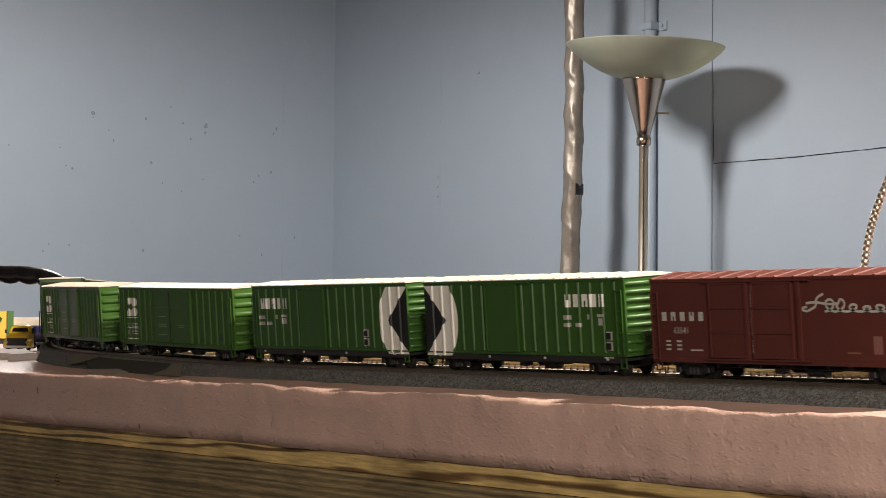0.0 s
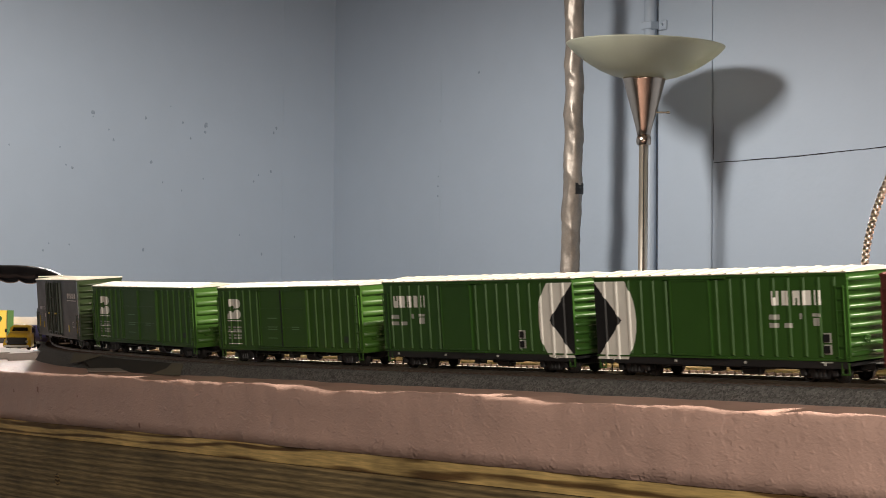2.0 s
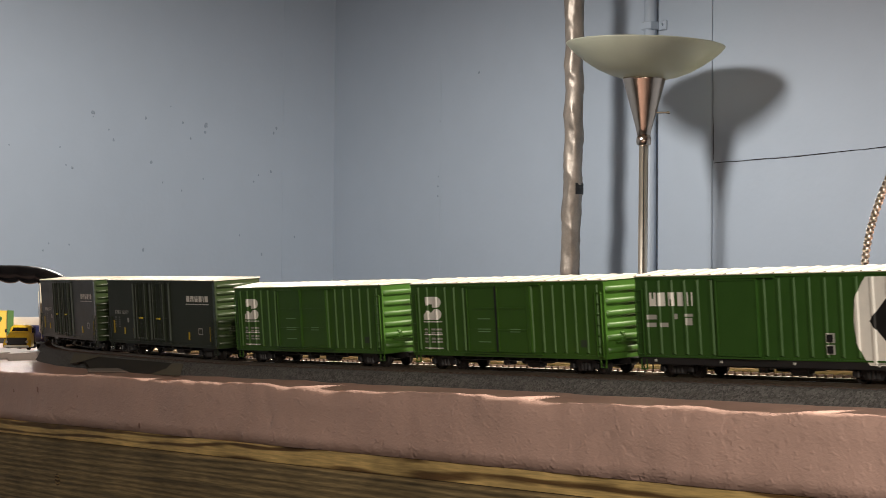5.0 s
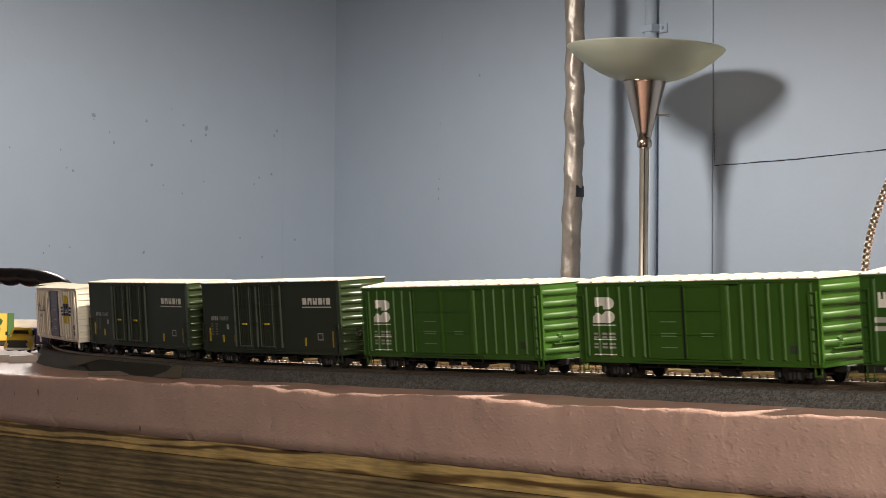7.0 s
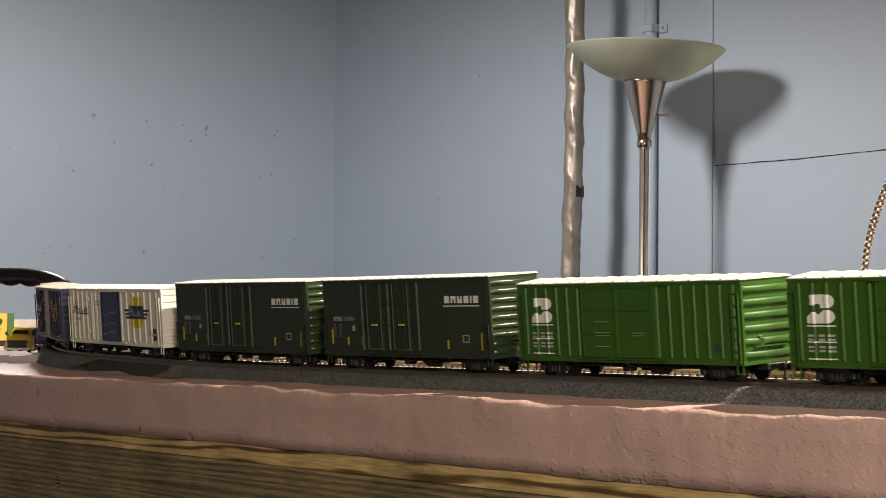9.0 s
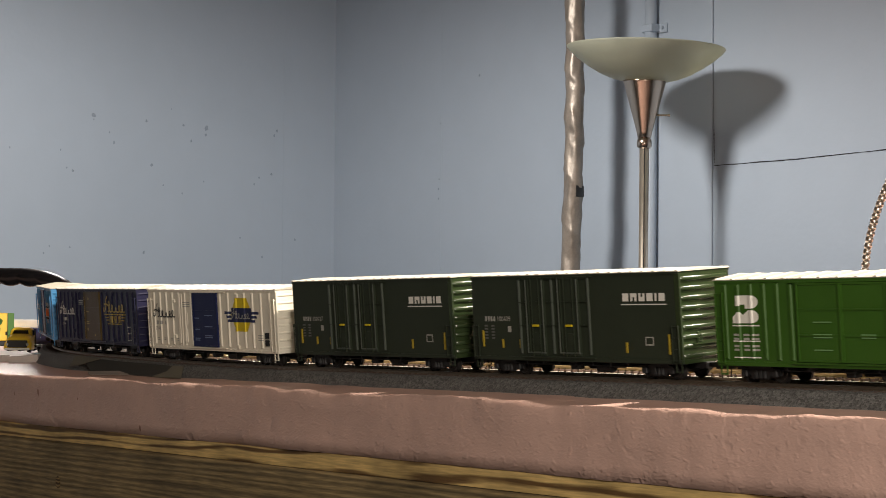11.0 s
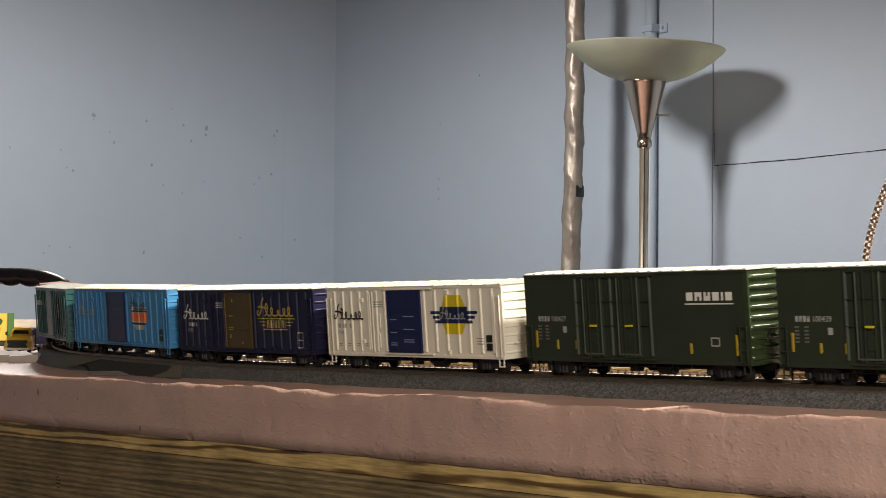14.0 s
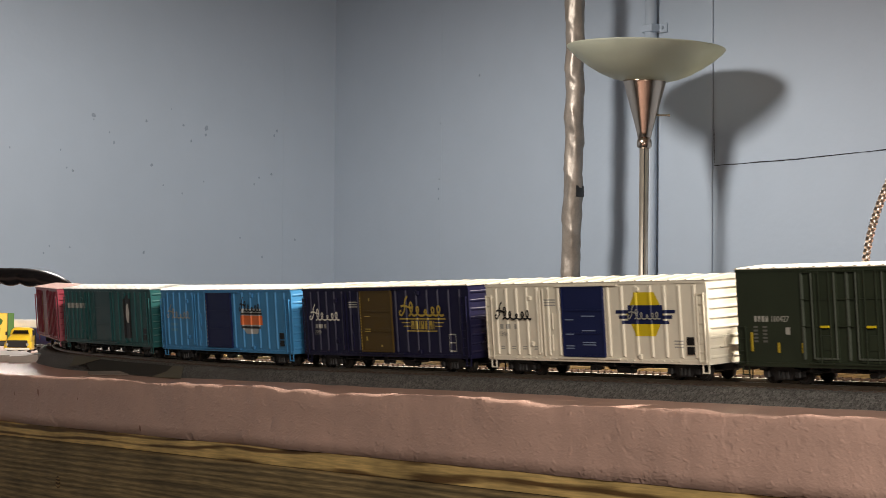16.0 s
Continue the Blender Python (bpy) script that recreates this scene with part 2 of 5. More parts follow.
def slab():
    """The foam sheet: a wavy cut front, a rounded and torn top edge."""
    bm = bmesh.new()
    nx = 1100
    rows = []
    ys = [(-1, 0.0), (-1, 0.2), (-1, 0.45), (-1, 0.7), (-1, 0.9), (-1, 0.97), (0.003, 1), (0.008, 1), (0.02, 1), (0.05, 1), (0.1, 1), (0.153, 1)]
    for i in range(nx + 1):
        x = TX0 + (TX1 - TX0) * i / nx
        wav = 0.0024 * noise.noise((x * 9, 0, 0)) + 0.0016 * noise.noise((x * 38, 3, 0)) + 0.0006 * noise.noise((x * 120, 9, 0))
        col = []
        for k, (a, b) in enumerate(ys):
            if a < 0:
                y = FE + 0.0022 * noise.noise((x * 14, b * 3, 5)) + 0.0007 * noise.noise((x * 70, b * 9, 1)) + 0.003 * (b - 0.5)
                z = FB + (FT - FB) * b + wav * b * b
                if b > 0.95:
                    y += 0.0008
            else:
                y = FE + a
                z = FT + wav * max(0, 1 - a / 0.03) + 0.0008 * max(0, 1 - abs(a - 0.003) / 0.004) * (0.5 + noise.noise((x * 25, 7, 0))) + 0.0005 * noise.noise((x * 30, y * 30, 2)) * (a < 0.09)
            col.append(bm.verts.new((x, y, z)))
        for y in (0.4, TY1):
            col.append(bm.verts.new((x, y, FT + drop(y))))
        col.append(bm.verts.new((x, TY1, FB + drop(TY1))))
        col.append(bm.verts.new((x, BEND, FB)))
        rows.append(col)
    n = len(rows[0])
    for p, q in zip(rows, rows[1:]):
        for k in range(n):
            bm.faces.new((p[k], p[(k + 1) % n], q[(k + 1) % n], q[k]))
    bm.faces.new(rows[0])
    bm.faces.new(list(reversed(rows[-1])))
    return bm


table = tagged(new("layout_table"), "wooden layout table topped with a thick pink foam sheet", "table")
table.matrix_world = LAY
part("foam_sheet", slab(), FOAM, table, "pink insulation foam sheet with a rough cut edge", smooth=True)


PIT = mat("brown_pit", (0.34, 0.21, 0.175), 0.9)
rp = random.Random(11)
for x, z, r in ((-0.462, -0.030, 0.0022), (-0.300, -0.0505, 0.0018), (-0.505, -0.032, 0.0013), (-0.553, -0.027, 0.0014), (-0.395, -0.033, 0.0010)):
    pit = bmesh.new()
    pit.faces.new([pit.verts.new((x + r * (0.5 + 0.6 * rp.random()) * math.cos(a), FE - 0.0042, z + 1.4 * r * (0.5 + 0.6 * rp.random()) * math.sin(a))) for a in [k * math.pi / 5 for k in range(10)]])
    bmesh.ops.solidify(pit, geom=pit.faces[:], thickness=-0.0035)
    part("foam_chip", pit, PIT, table, "small chip in the foam's cut face")


def bent_board(y0, y1, z0, z1, name, material, label):
    bm = bmesh.new()
    sect = [(y0, z1), (BEND, z1), (y1, z1 + drop(y1)), (y1, z0 + drop(y1)), (BEND, z0), (y0, z0)]
    a = [bm.verts.new((TX0, y, z)) for y, z in sect]
    b = [bm.verts.new((TX1, y, z)) for y, z in sect]
    for k in range(6):
        bm.faces.new((a[k], a[(k + 1) % 6], b[(k + 1) % 6], b[k]))
    bm.faces.new(a)
    bm.faces.new(b)
    return part(name, bm, material, table, label)


bent_board(FE - 0.001, TY1, -0.0672, FB - 0.0003, "plywood_top", PLY, "yellowish plywood board edge")
part("front_beam", boxed(TX0, TX1, FE - 0.0035, FE + 0.0345, -0.157, -0.0676, bevel=0.0015), LUMBER, table, "dark weathered lumber beam with long grain")
for x, z, r in ((-0.438, -0.0986, 0.0040), (-0.020, -0.118, 0.0055), (0.30, -0.105, 0.0045)):
    m = Matrix.Translation((x, FE - 0.0036, z)) @ Matrix.Rotation(radians(90), 4, "X") @ Matrix.Diagonal((0.9, 1.25, 1, 1))
    part("knot", lathe([(0, -0.0003), (r * 0.35, 0.0003), (r * 0.55, -0.0002), (r * 0.85, 0.0006), (r * 1.1, -0.0006)], 18, m=m), KNOT, table, "small raised knot in the beam", smooth=True)
for x in (TX0 + 0.1, TX1 - 0.2):
    for y in (0.05, TY1 - 0.2):
        part("table_leg", boxed(x, x + 0.089, y, y + 0.038, -1.0725 - y * 0.08, -0.0676 + drop(y)), LUMBER, table)

# ---------- the track ----------
YC, X0, R1, A1, R2 = 0.01825, -0.27, 2.0, 0.10, 0.70
RAILTOP, TIETOP = -0.0093, -0.0115
U1 = X0 - R1 * A1


def track(u):
    """Place and heading on the line at the length u, which is x on its straight."""
    if u >= X0:
        return Vector((u, YC)), 0.0
    a = (X0 - u) / R1
    if a <= A1:
        return Vector((X0 - R1 * math.sin(a), YC + R1 * (1 - math.cos(a)))), a
    p = Vector((X0 - R1 * math.sin(A1), YC + R1 * (1 - math.cos(A1))))
    b = A1 + (U1 - u) / R2
    c = p + R2 * Vector((math.sin(A1), math.cos(A1)))
    return c - R2 * Vector((math.sin(b), math.cos(b))), b


def lift(u):
    """The curve is packed up on shims, so the line climbs into it."""
    k = min(1.0, max(0.0, (-0.20 - u) / 0.30))
    return 0.0034 * k * k * (3 - 2 * k)


def strip(us, sect, level, line=None, up=None):
    """A profile of (offset to the near side, height) swept along the line."""
    bm = bmesh.new()
    rows = []
    for u in us:
        p, a = (line or track)(u)
        side = Vector((-math.sin(a), -math.cos(a)))
        e = up(u) if up else 0.0
        rows.append([bm.verts.new((*(p + side * o), level + z + drop(p.y) + (e if z > -0.005 else e * 0.15))) for o, z in sect])
    n = len(sect)
    for p, q in zip(rows, rows[1:]):
        for k in range(n):
            bm.faces.new((p[k], p[(k + 1) % n], q[(k + 1) % n], q[k]))
    bm.faces.new(rows[0])
    bm.faces.new(list(reversed(rows[-1])))
    return bm


def ties(us, line, level, half=0.0150, w=0.0022, up=None):
    bm = bmesh.new()
    for u in us:
        p, a = line(u)
        t, s = Vector((math.cos(a), -math.sin(a))), Vector((-math.sin(a), -math.cos(a)))
        c = []
        for z in (level - 0.002, level):
            for k, j in ((-1, -1), (1, -1), (1, 1), (-1, 1)):
                q = p + t * (w / 2 * k) + s * (half * j)
                c.append(bm.verts.new((q.x, q.y, z + drop(q.y) + (up(u) if up else 0.0))))
        for f in ((4, 5, 6, 7), (0, 1, 5, 4), (1, 2, 6, 5), (2, 3, 7, 6), (3, 0, 4, 7)):
            bm.faces.new([c[i] for i in f])
    return bm


TIE_MESH = mesh_of(boxed(-0.0011, 0.0011, -0.0150, 0.0150, -0.0020, 0.0, bevel=0.0002), TIE)


def lay_track(name, us, line, label, bed=True, near=(-0.75, 0.42), rail=RAIL, rail_label="shiny nickel silver rail", up=None):
    tr = tagged(new(name), label, "track")
    tr.matrix_world = LAY
    if bed:
        part("roadbed", strip(us, [(0.027, -0.0105), (0.0185, -0.0030), (0.0165, -0.0024), (-0.0165, -0.0024), (-0.0185, -0.0030), (-0.027, -0.0105)], RAILTOP + 0.0004, line=line, up=up), BALLAST, tr, "grey plastic ballast roadbed")
    for o in (0.0087, -0.0087):
        part("rail", strip(us, [(o + 0.0011, -0.0022), (o + 0.0004, -0.0018), (o + 0.0004, -0.0007), (o + 0.0006, 0), (o - 0.0006, 0), (o - 0.0004, -0.0007), (o - 0.0004, -0.0018), (o - 0.0011, -0.0022)], RAILTOP, line=line, up=up), rail, tr, rail_label)
    t0, t1 = near
    us_t = np.arange(min(us), max(us), 0.0062)
    rest = [u for u in us_t if not t0 < u < t1]
    part("tie_rest", ties(rest, line, TIETOP + 0.0004, up=up), TIE, tr)["kind"] = "stuff"
    for u in us_t:
        if t0 < u < t1:
            p, a = line(u)
            t = part("tie", TIE_MESH, TIE, tr)
            t.matrix_basis = Matrix.Translation((p.x, p.y, TIETOP + 0.0004 + drop(p.y) + (up(u) if up else 0.0))) @ Matrix.Rotation(-a, 4, "Z")
    return tr


lay_track("front_track", list(np.arange(0.84, X0, -0.06)) + list(np.arange(X0, -2.5, -0.02)), track, "model railway track on grey ballast roadbed, curving away at its end", up=lift)
GAP = 0.0878


def rear_line(u):
    p, a = track(u)
    return p + GAP * Vector((math.sin(a), math.cos(a))), a


REAR_US = [0.84, 0.5, 0.2, -0.05, -0.26] + list(np.arange(-0.28, -1.0, -0.02))
rear = lay_track("rear_track", REAR_US, rear_line, "second model railway track on white foam bed", bed=False, rail=BRASS_RAIL, rail_label="dull brass rail")
rear.matrix_world = LAY @ Matrix.Translation((0, 0, -0.0041))
part("foam_bed", strip(REAR_US, [(0.043, -0.0065), (0.042, -0.0036), (-0.042, -0.0036), (-0.043, -0.0065)], RAILTOP + 0.0004, line=rear_line), WHITE_BED, rear, "thin white foam roadbed")

# ---------- the train ----------
POLY = (-3.087883e-07, 2.823838e-05, -3.262734e-04, 0.07859175, -0.93319527)


def run(t):
    return sum(c * t ** (4 - k) for k, c in enumerate(POLY))


W, SILL = 0.0365, 0.0093
RIB_H = 0.0008


class Side:
    """The near side of a car: ribs, panels and what is printed on them, in the car's own space."""

    def __init__(self, L, he, ribs, raised=()):
        self.L, self.he, self.ribs, self.raised = L, he, ribs, raised

    def depth(self, x, z=None):
        d = 0.0
        for a, b, h in self.raised:
            if a <= x <= b:
                d = h
        for r in self.ribs:
            k = abs(x - r)
            if k < 0.0013:
                d = max(d, RIB_H * min(1.0, (0.0013 - k) / 0.0006))
        return d

    def print_on(self, name, spans, x0, x1, material, parent, label="", step=0.0004, lift=0.00012, stepped=False):
        """Prints a shape, given as the height spans at each x, on the ribbed side."""
        vs, fs, seen = [], [], {}
        cuts = {x0, x1}
        n = max(1, int(round((x1 - x0) / step)))
        cuts.update(x0 + (x1 - x0) * i / n for i in range(n + 1))
        for r in self.ribs:
            cuts.update(c for c in (r - 0.0013, r - 0.0007, r + 0.0007, r + 0.0013) if x0 < c < x1)
        cuts = sorted(cuts)
        for a, b in zip(cuts, cuts[1:]):
            if b - a < 1e-6:
                continue
            ya, yb = (-(W / 2 + self.depth(min(max(c, a + 1e-6), b - 1e-6)) + lift) for c in (a, b))
            sa, sb, mid = spans(a + 1e-7), spans(b - 1e-7), spans((a + b) / 2)
            if stepped or not len(sa) == len(sb) == len(mid):
                sa = sb = mid
            for (z0, z1), (z2, z3) in zip(sa, sb):
                if z1 - z0 > 1e-6 or z3 - z2 > 1e-6:
                    quad = []
                    for c in ((a, ya, z0), (b, yb, z2), (b, yb, z3), (a, ya, z1)):
                        key = tuple(round(v, 5) for v in c)
                        if key not in seen:
                            seen[key] = len(vs)
                            vs.append(c)
                        quad.append(seen[key])
                    if len(set(quad)) > 2:
                        fs.append(list(dict.fromkeys(quad)))
        me = bpy.data.meshes.new("print")
        me.from_pydata(vs, [], fs)
        me.materials.append(material)
        return part(name, me, material, parent, label)

    def bars(self, name, rects, material, parent, label=""):
        """Plain bars (x0, x1, z0, z1, slant)."""
        def spans(x):
            out = []
            for a, b, z0, z1 in rects:
                if a <= x <= b:
                    out.append((z0, z1))
            return out
        ob = self.print_on(name, spans, min(r[0] for r in rects), max(r[1] for r in rects), material, parent, label, 0.00025, stepped=True)
        if len(rects) > 1:
            ob["kind"] = "stuff"
        return ob


def fill(me_name, vs, fs, material):
    me = bpy.data.meshes.new(me_name)
    me.from_pydata(vs, [], fs)
    me.materials.append(material)
    return me


def side_mesh(L, he, ribs, raised, z0, sign, foot):
    """A side: a plate with folded hat ribs that stop short of the eave and the sill."""
    bm = bmesh.new()
    y0 = sign * (W / 2 - 0.0008)
    y1 = sign * W / 2
    box(bm, -L / 2, L / 2, min(y0, y1), max(y0, y1), z0, SILL + he)
    return bm


def rib_mesh(h, sign):
    """One folded hat rib, standing on the origin."""
    bm = bmesh.new()
    b = [bm.verts.new((dx, 0, z)) for z in (0, h) for dx in (-0.0013, 0.0013)]
    t = [bm.verts.new((dx, sign * RIB_H, z)) for z in (0.0007, h - 0.0007) for dx in (-0.0007, 0.0007)]
    for f in ((t[0], t[1], t[3], t[2]), (b[0], t[0], t[2], b[2]), (b[1], b[3], t[3], t[1]), (b[0], b[1], t[1], t[0]), (b[2], t[2], t[3], b[3])):
        bm.faces.new(f)
    return bm


def end_rib_mesh(r, sign, deep=0.0014):
    """One rounded bar across an end."""
    bm = bmesh.new()
    ring = []
    for i in range(9):
        a = math.pi * (i / 8) - math.pi / 2
        z, x = r * math.sin(a), sign * deep * math.cos(a) * (1 - 0.15 * math.sin(a))
        ring.append([bm.verts.new((x * k, y, z)) for k, y in ((0, -W / 2 + 0.0012), (1, -W / 2 + 0.0026), (1, W / 2 - 0.0026), (0, W / 2 - 0.0012))])
    for p, q in zip(ring, ring[1:]):
        for k in range(3):
            bm.faces.new((p[k], q[k], q[k + 1], p[k + 1]))
    return bm


def end_mesh(L, he, sign, z0, rise):
    """An end: a stamped plate with rounded bars across, and the gable above."""
    bm = bmesh.new()
    x0 = sign * L / 2
    h = he - (z0 - SILL)
    box(bm, min(x0, x0 - sign * 0.0008), max(x0, x0 - sign * 0.0008), -W / 2 + 0.0008, W / 2 - 0.0008, z0, SILL + he)
    zt = SILL + he
    g = [bm.verts.new((x, y, z)) for x in (x0 - sign * 0.0006, x0) for y, z in ((-W / 2, zt), (0, zt + rise), (W / 2, zt))]
    bm.faces.new(g[3:])
    bm.faces.new(g[:3])
    return bm


def seam_mesh(he, rise):
    """One raised roof seam, from eave to eave over the ridge."""
    bm = bmesh.new()
    zt, o = SILL + he, 0.0007
    low = [(-W / 2 - o, zt + 0.0004), (0, zt + rise + 0.0005), (W / 2 + o, zt + 0.0004)]
    v = [[bm.verts.new((dx, y, z + dz)) for y, z in low] for dx, dz in ((-0.0011, 0), (-0.0006, 0.0005), (0.0006, 0.0005), (0.0011, 0))]
    for p, q in zip(v, v[1:]):
        for k in range(2):
            bm.faces.new((p[k], q[k], q[k + 1], p[k + 1]))
    bm.faces.new([r[0] for r in v])
    bm.faces.new([r[2] for r in v])
    return bm


def roof_mesh(L, he, rise):
    bm = bmesh.new()
    zt, o = SILL + he, 0.0007
    xs = (-L / 2 - 0.0006, L / 2 + 0.0006)
    pr = [(-W / 2 - o, zt), (-W / 2 - o, zt + 0.0004), (0, zt + rise + 0.0006), (W / 2 + o, zt + 0.0004), (W / 2 + o, zt)]
    a = [bm.verts.new((xs[0], y, z)) for y, z in pr]
    b = [bm.verts.new((xs[1], y, z)) for y, z in pr]
    for k in range(5):
        bm.faces.new((a[k], a[(k + 1) % 5], b[(k + 1) % 5], b[k]))
    bm.faces.new(a)
    bm.faces.new(b)
    return bm


def add_door(car, x0, x1, z0, z1, sign, material, plug, panels=3):
    """A sliding door: a panel with stiles and rails on it; a plug door has upright locking rods too."""
    h = 0.0006 if plug else 0.0009
    y = sign * W / 2

    def slab_at(name, a, b, d0, d1, c, d, parent):
        ya, yb = sorted((y + sign * d0, y + sign * d1))
        return part(name, boxed(a, b, ya, yb, c, d), material, parent)
    door = slab_at("door", x0, x1, 0, h, z0, z1, car)
    for a, b in ((x0, x0 + 0.0009), (x1 - 0.0009, x1)):
        slab_at("door_stile", a, b, h, h + 0.0005, z0, z1, door)
    n = 1 if plug else panels
    for k in range(n + 1):
        z = z0 + (z1 - z0 - 0.0009) * k / n
        slab_at("door_crossbar", x0 + 0.0009, x1 - 0.0009, h, h + 0.0005, z, z + 0.0009, door)
    if plug:
        yr = sign * (W / 2 + 0.0015)
        for k in range(2):
            x = x0 + (x1 - x0) * (k + 0.62) / 2.25
            part("locking_rod", rod(bmesh.new(), (x, yr, z0 - 0.001), (x, yr, z1 + 0.001), 0.0003, 6), material, door)
        slab_at("lock_box", (x0 + x1) / 2 - 0.0025, (x0 + x1) / 2 + 0.0025, h, h + 0.0006, z0 + 0.006, z0 + 0.013, door)
    return door


def ladder_mesh(x, sign, z0, z1, w=0.0048):
    bm = bmesh.new()
    y = sign * (W / 2 + 0.0014)
    for dx in (0, w):
        box(bm, x + dx - 0.00025, x + dx + 0.00025, y - 0.0003, y + 0.0003, z0, z1)
    n = int((z1 - z0) / 0.0052)
    for k in range(n + 1):
        z = z0 + 0.0006 + (z1 - z0 - 0.0012) * k / max(n, 1)
        box(bm, x, x + w, y - 0.00025, y + 0.00025, z - 0.00022, z + 0.00022)
    for z in (z0 + 0.001, z1 - 0.001):
        for dx in (0, w):
            box(bm, x + dx - 0.0002, x + dx + 0.0002, min(y, sign * W / 2), max(y, sign * W / 2), z - 0.0002, z + 0.0002)
    return bm


def stirrup_mesh(x, sign):
    bm = bmesh.new()
    y = sign * (W / 2 - 0.0004)
    for dx in (-0.0021, 0.0021):
        box(bm, x + dx - 0.0003, x + dx + 0.0003, y - 0.0003, y + 0.0003, SILL - 0.0042, SILL + 0.0012)
    box(bm, x - 0.0024, x + 0.0024, y - 0.0004, y + 0.0004, SILL - 0.0047, SILL - 0.0040)
    return bm


def wheelset_mesh():
    turn = Matrix.Rotation(radians(90), 4, "X")
    bm = lathe([(0, -0.0125), (0.0007, -0.0125), (0.0011, -0.0108), (0.0011, 0.0108), (0.0007, 0.0125), (0, 0.0125)], 10, m=turn)
    for s in (-1, 1):
        lathe([(0.0011, s * 0.0072), (0.0022, s * 0.0071), (0.0040, s * 0.0077), (0.0054, s * 0.0072), (0.0054, s * 0.0078), (0.0048, s * 0.0081),
               (0.0047, s * 0.0099), (0.0040, s * 0.0100), (0.0032, s * 0.0093), (0.0020, s * 0.0094), (0.0011, s * 0.0099)], 20, bm, turn)
    return bm


def sideframe_mesh(sign):
    """A cast truck side: arched top bar, bottom bar, spring nest and journal boxes."""
    bm = bmesh.new()
    y0 = sign * 0.0113
    ya, yb = sorted((y0, y0 + sign * 0.0018))
    out = [(-0.0135, 0.0040), (-0.0135, 0.0068), (-0.0080, 0.0078), (-0.0045, 0.0092), (0.0045, 0.0092), (0.0080, 0.0078), (0.0135, 0.0068), (0.0135, 0.0040),
           (0.0085, 0.0040), (0.0080, 0.0052), (0.0050, 0.0022), (-0.0050, 0.0022), (-0.0080, 0.0052), (-0.0085, 0.0040)]
    a = [bm.verts.new((x, ya, z)) for x, z in out]
    b = [bm.verts.new((x, yb, z)) for x, z in out]
    n = len(out)
    bm.faces.new(a)
    bm.faces.new(b)
    for k in range(n):
        bm.faces.new((a[k], a[(k + 1) % n], b[(k + 1) % n], b[k]))
    for x in (-0.0103, 0.0103):
        ya2, yb2 = sorted((y0 + sign * 0.0018, y0 + sign * 0.0032))
        box(bm, x - 0.0018, x + 0.0018, ya2, yb2, 0.0034, 0.0068, bevel=0.0004)
    for x in (-0.0028, 0, 0.0028):
        rod(bm, (x, y0 + sign * 0.0018, 0.0030), (x, y0 + sign * 0.0018, 0.0066), 0.0011, 8)
    return bm


WHEELSET, FRAME_N, FRAME_F = mesh_of(wheelset_mesh(), STEEL), mesh_of(sideframe_mesh(-1), BLACK), mesh_of(sideframe_mesh(1), BLACK)
BOLSTER = mesh_of(box(boxed(-0.0035, 0.0035, -0.0125, 0.0125, 0.0048, 0.0086, bevel=0.0005), -0.008, 0.008, -0.003, 0.003, 0.006, 0.0078), BLACK)


def coupler_mesh():
    bm = boxed(-0.004, 0.0105, -0.0014, 0.0014, 0.0078, 0.0100, bevel=0.0003)
    box(bm, 0.0085, 0.0125, -0.0030, 0.0012, 0.0068, 0.0108, bevel=0.0006)
    box(bm, 0.0115, 0.0140, 0.0008, 0.0028, 0.0070, 0.0106, bevel=0.0005)
    rod(bm, (0.0125, -0.0022, 0.0070), (0.0140, -0.0034, 0.0022), 0.0004, 6)
    box(bm, -0.006, 0.003, -0.0035, 0.0035, 0.0070, 0.0104, bevel=0.0004)
    return bm


COUPLER = mesh_of(coupler_mesh(), BLACK)


def under_mesh(L):
    bm = boxed(-L / 2 + 0.004, L / 2 - 0.004, -0.0022, 0.0022, 0.0052, SILL + 0.0006)
    box(bm, -L / 2 + 0.001, L / 2 - 0.001, -W / 2 + 0.0012, W / 2 - 0.0012, SILL - 0.0004, SILL + 0.0010)
    for k in range(7):
        x = -L / 2 + 0.045 + (L - 0.09) * k / 6
        box(bm, x - 0.0006, x + 0.0006, -W / 2 + 0.002, W / 2 - 0.002, SILL - 0.0022, SILL - 0.0004)
    rod(bm, (0.012, -0.009, 0.0058), (0.023, -0.009, 0.0058), 0.0030, 12)
    rod(bm, (0.023, -0.009, 0.0058), (0.031, -0.007, 0.0060), 0.0006, 6)
    rod(bm, (-0.014, 0.008, 0.0058), (-0.003, 0.008, 0.0058), 0.0032, 12)
    box(bm, -0.010, -0.004, -0.012, -0.006, 0.0040, SILL - 0.0004, bevel=0.0006)
    rod(bm, (-0.05, -0.0125, 0.0068), (0.05, -0.0125, 0.0068), 0.0004, 6)
    return bm


def text_on(side, s, x, z, size, material, parent, name="lettering", label="", lift=0.00105, bold=0.0):
    """Built-in font, flat against the near side; x, z is its lower left corner."""
    cu = bpy.data.curves.new("text", "FONT")
    cu.body, cu.size, cu.resolution_u, cu.offset = s, size, 2, bold
    tmp = bpy.data.objects.new("text", cu)
    me = bpy.data.meshes.new_from_object(tmp)
    bpy.data.objects.remove(tmp)
    me.transform(pose(x, -(W / 2 + lift), z, 90, 0, 0))
    me.materials.clear()
    me.materials.append(material)
    return part(name, me, material, parent, label)


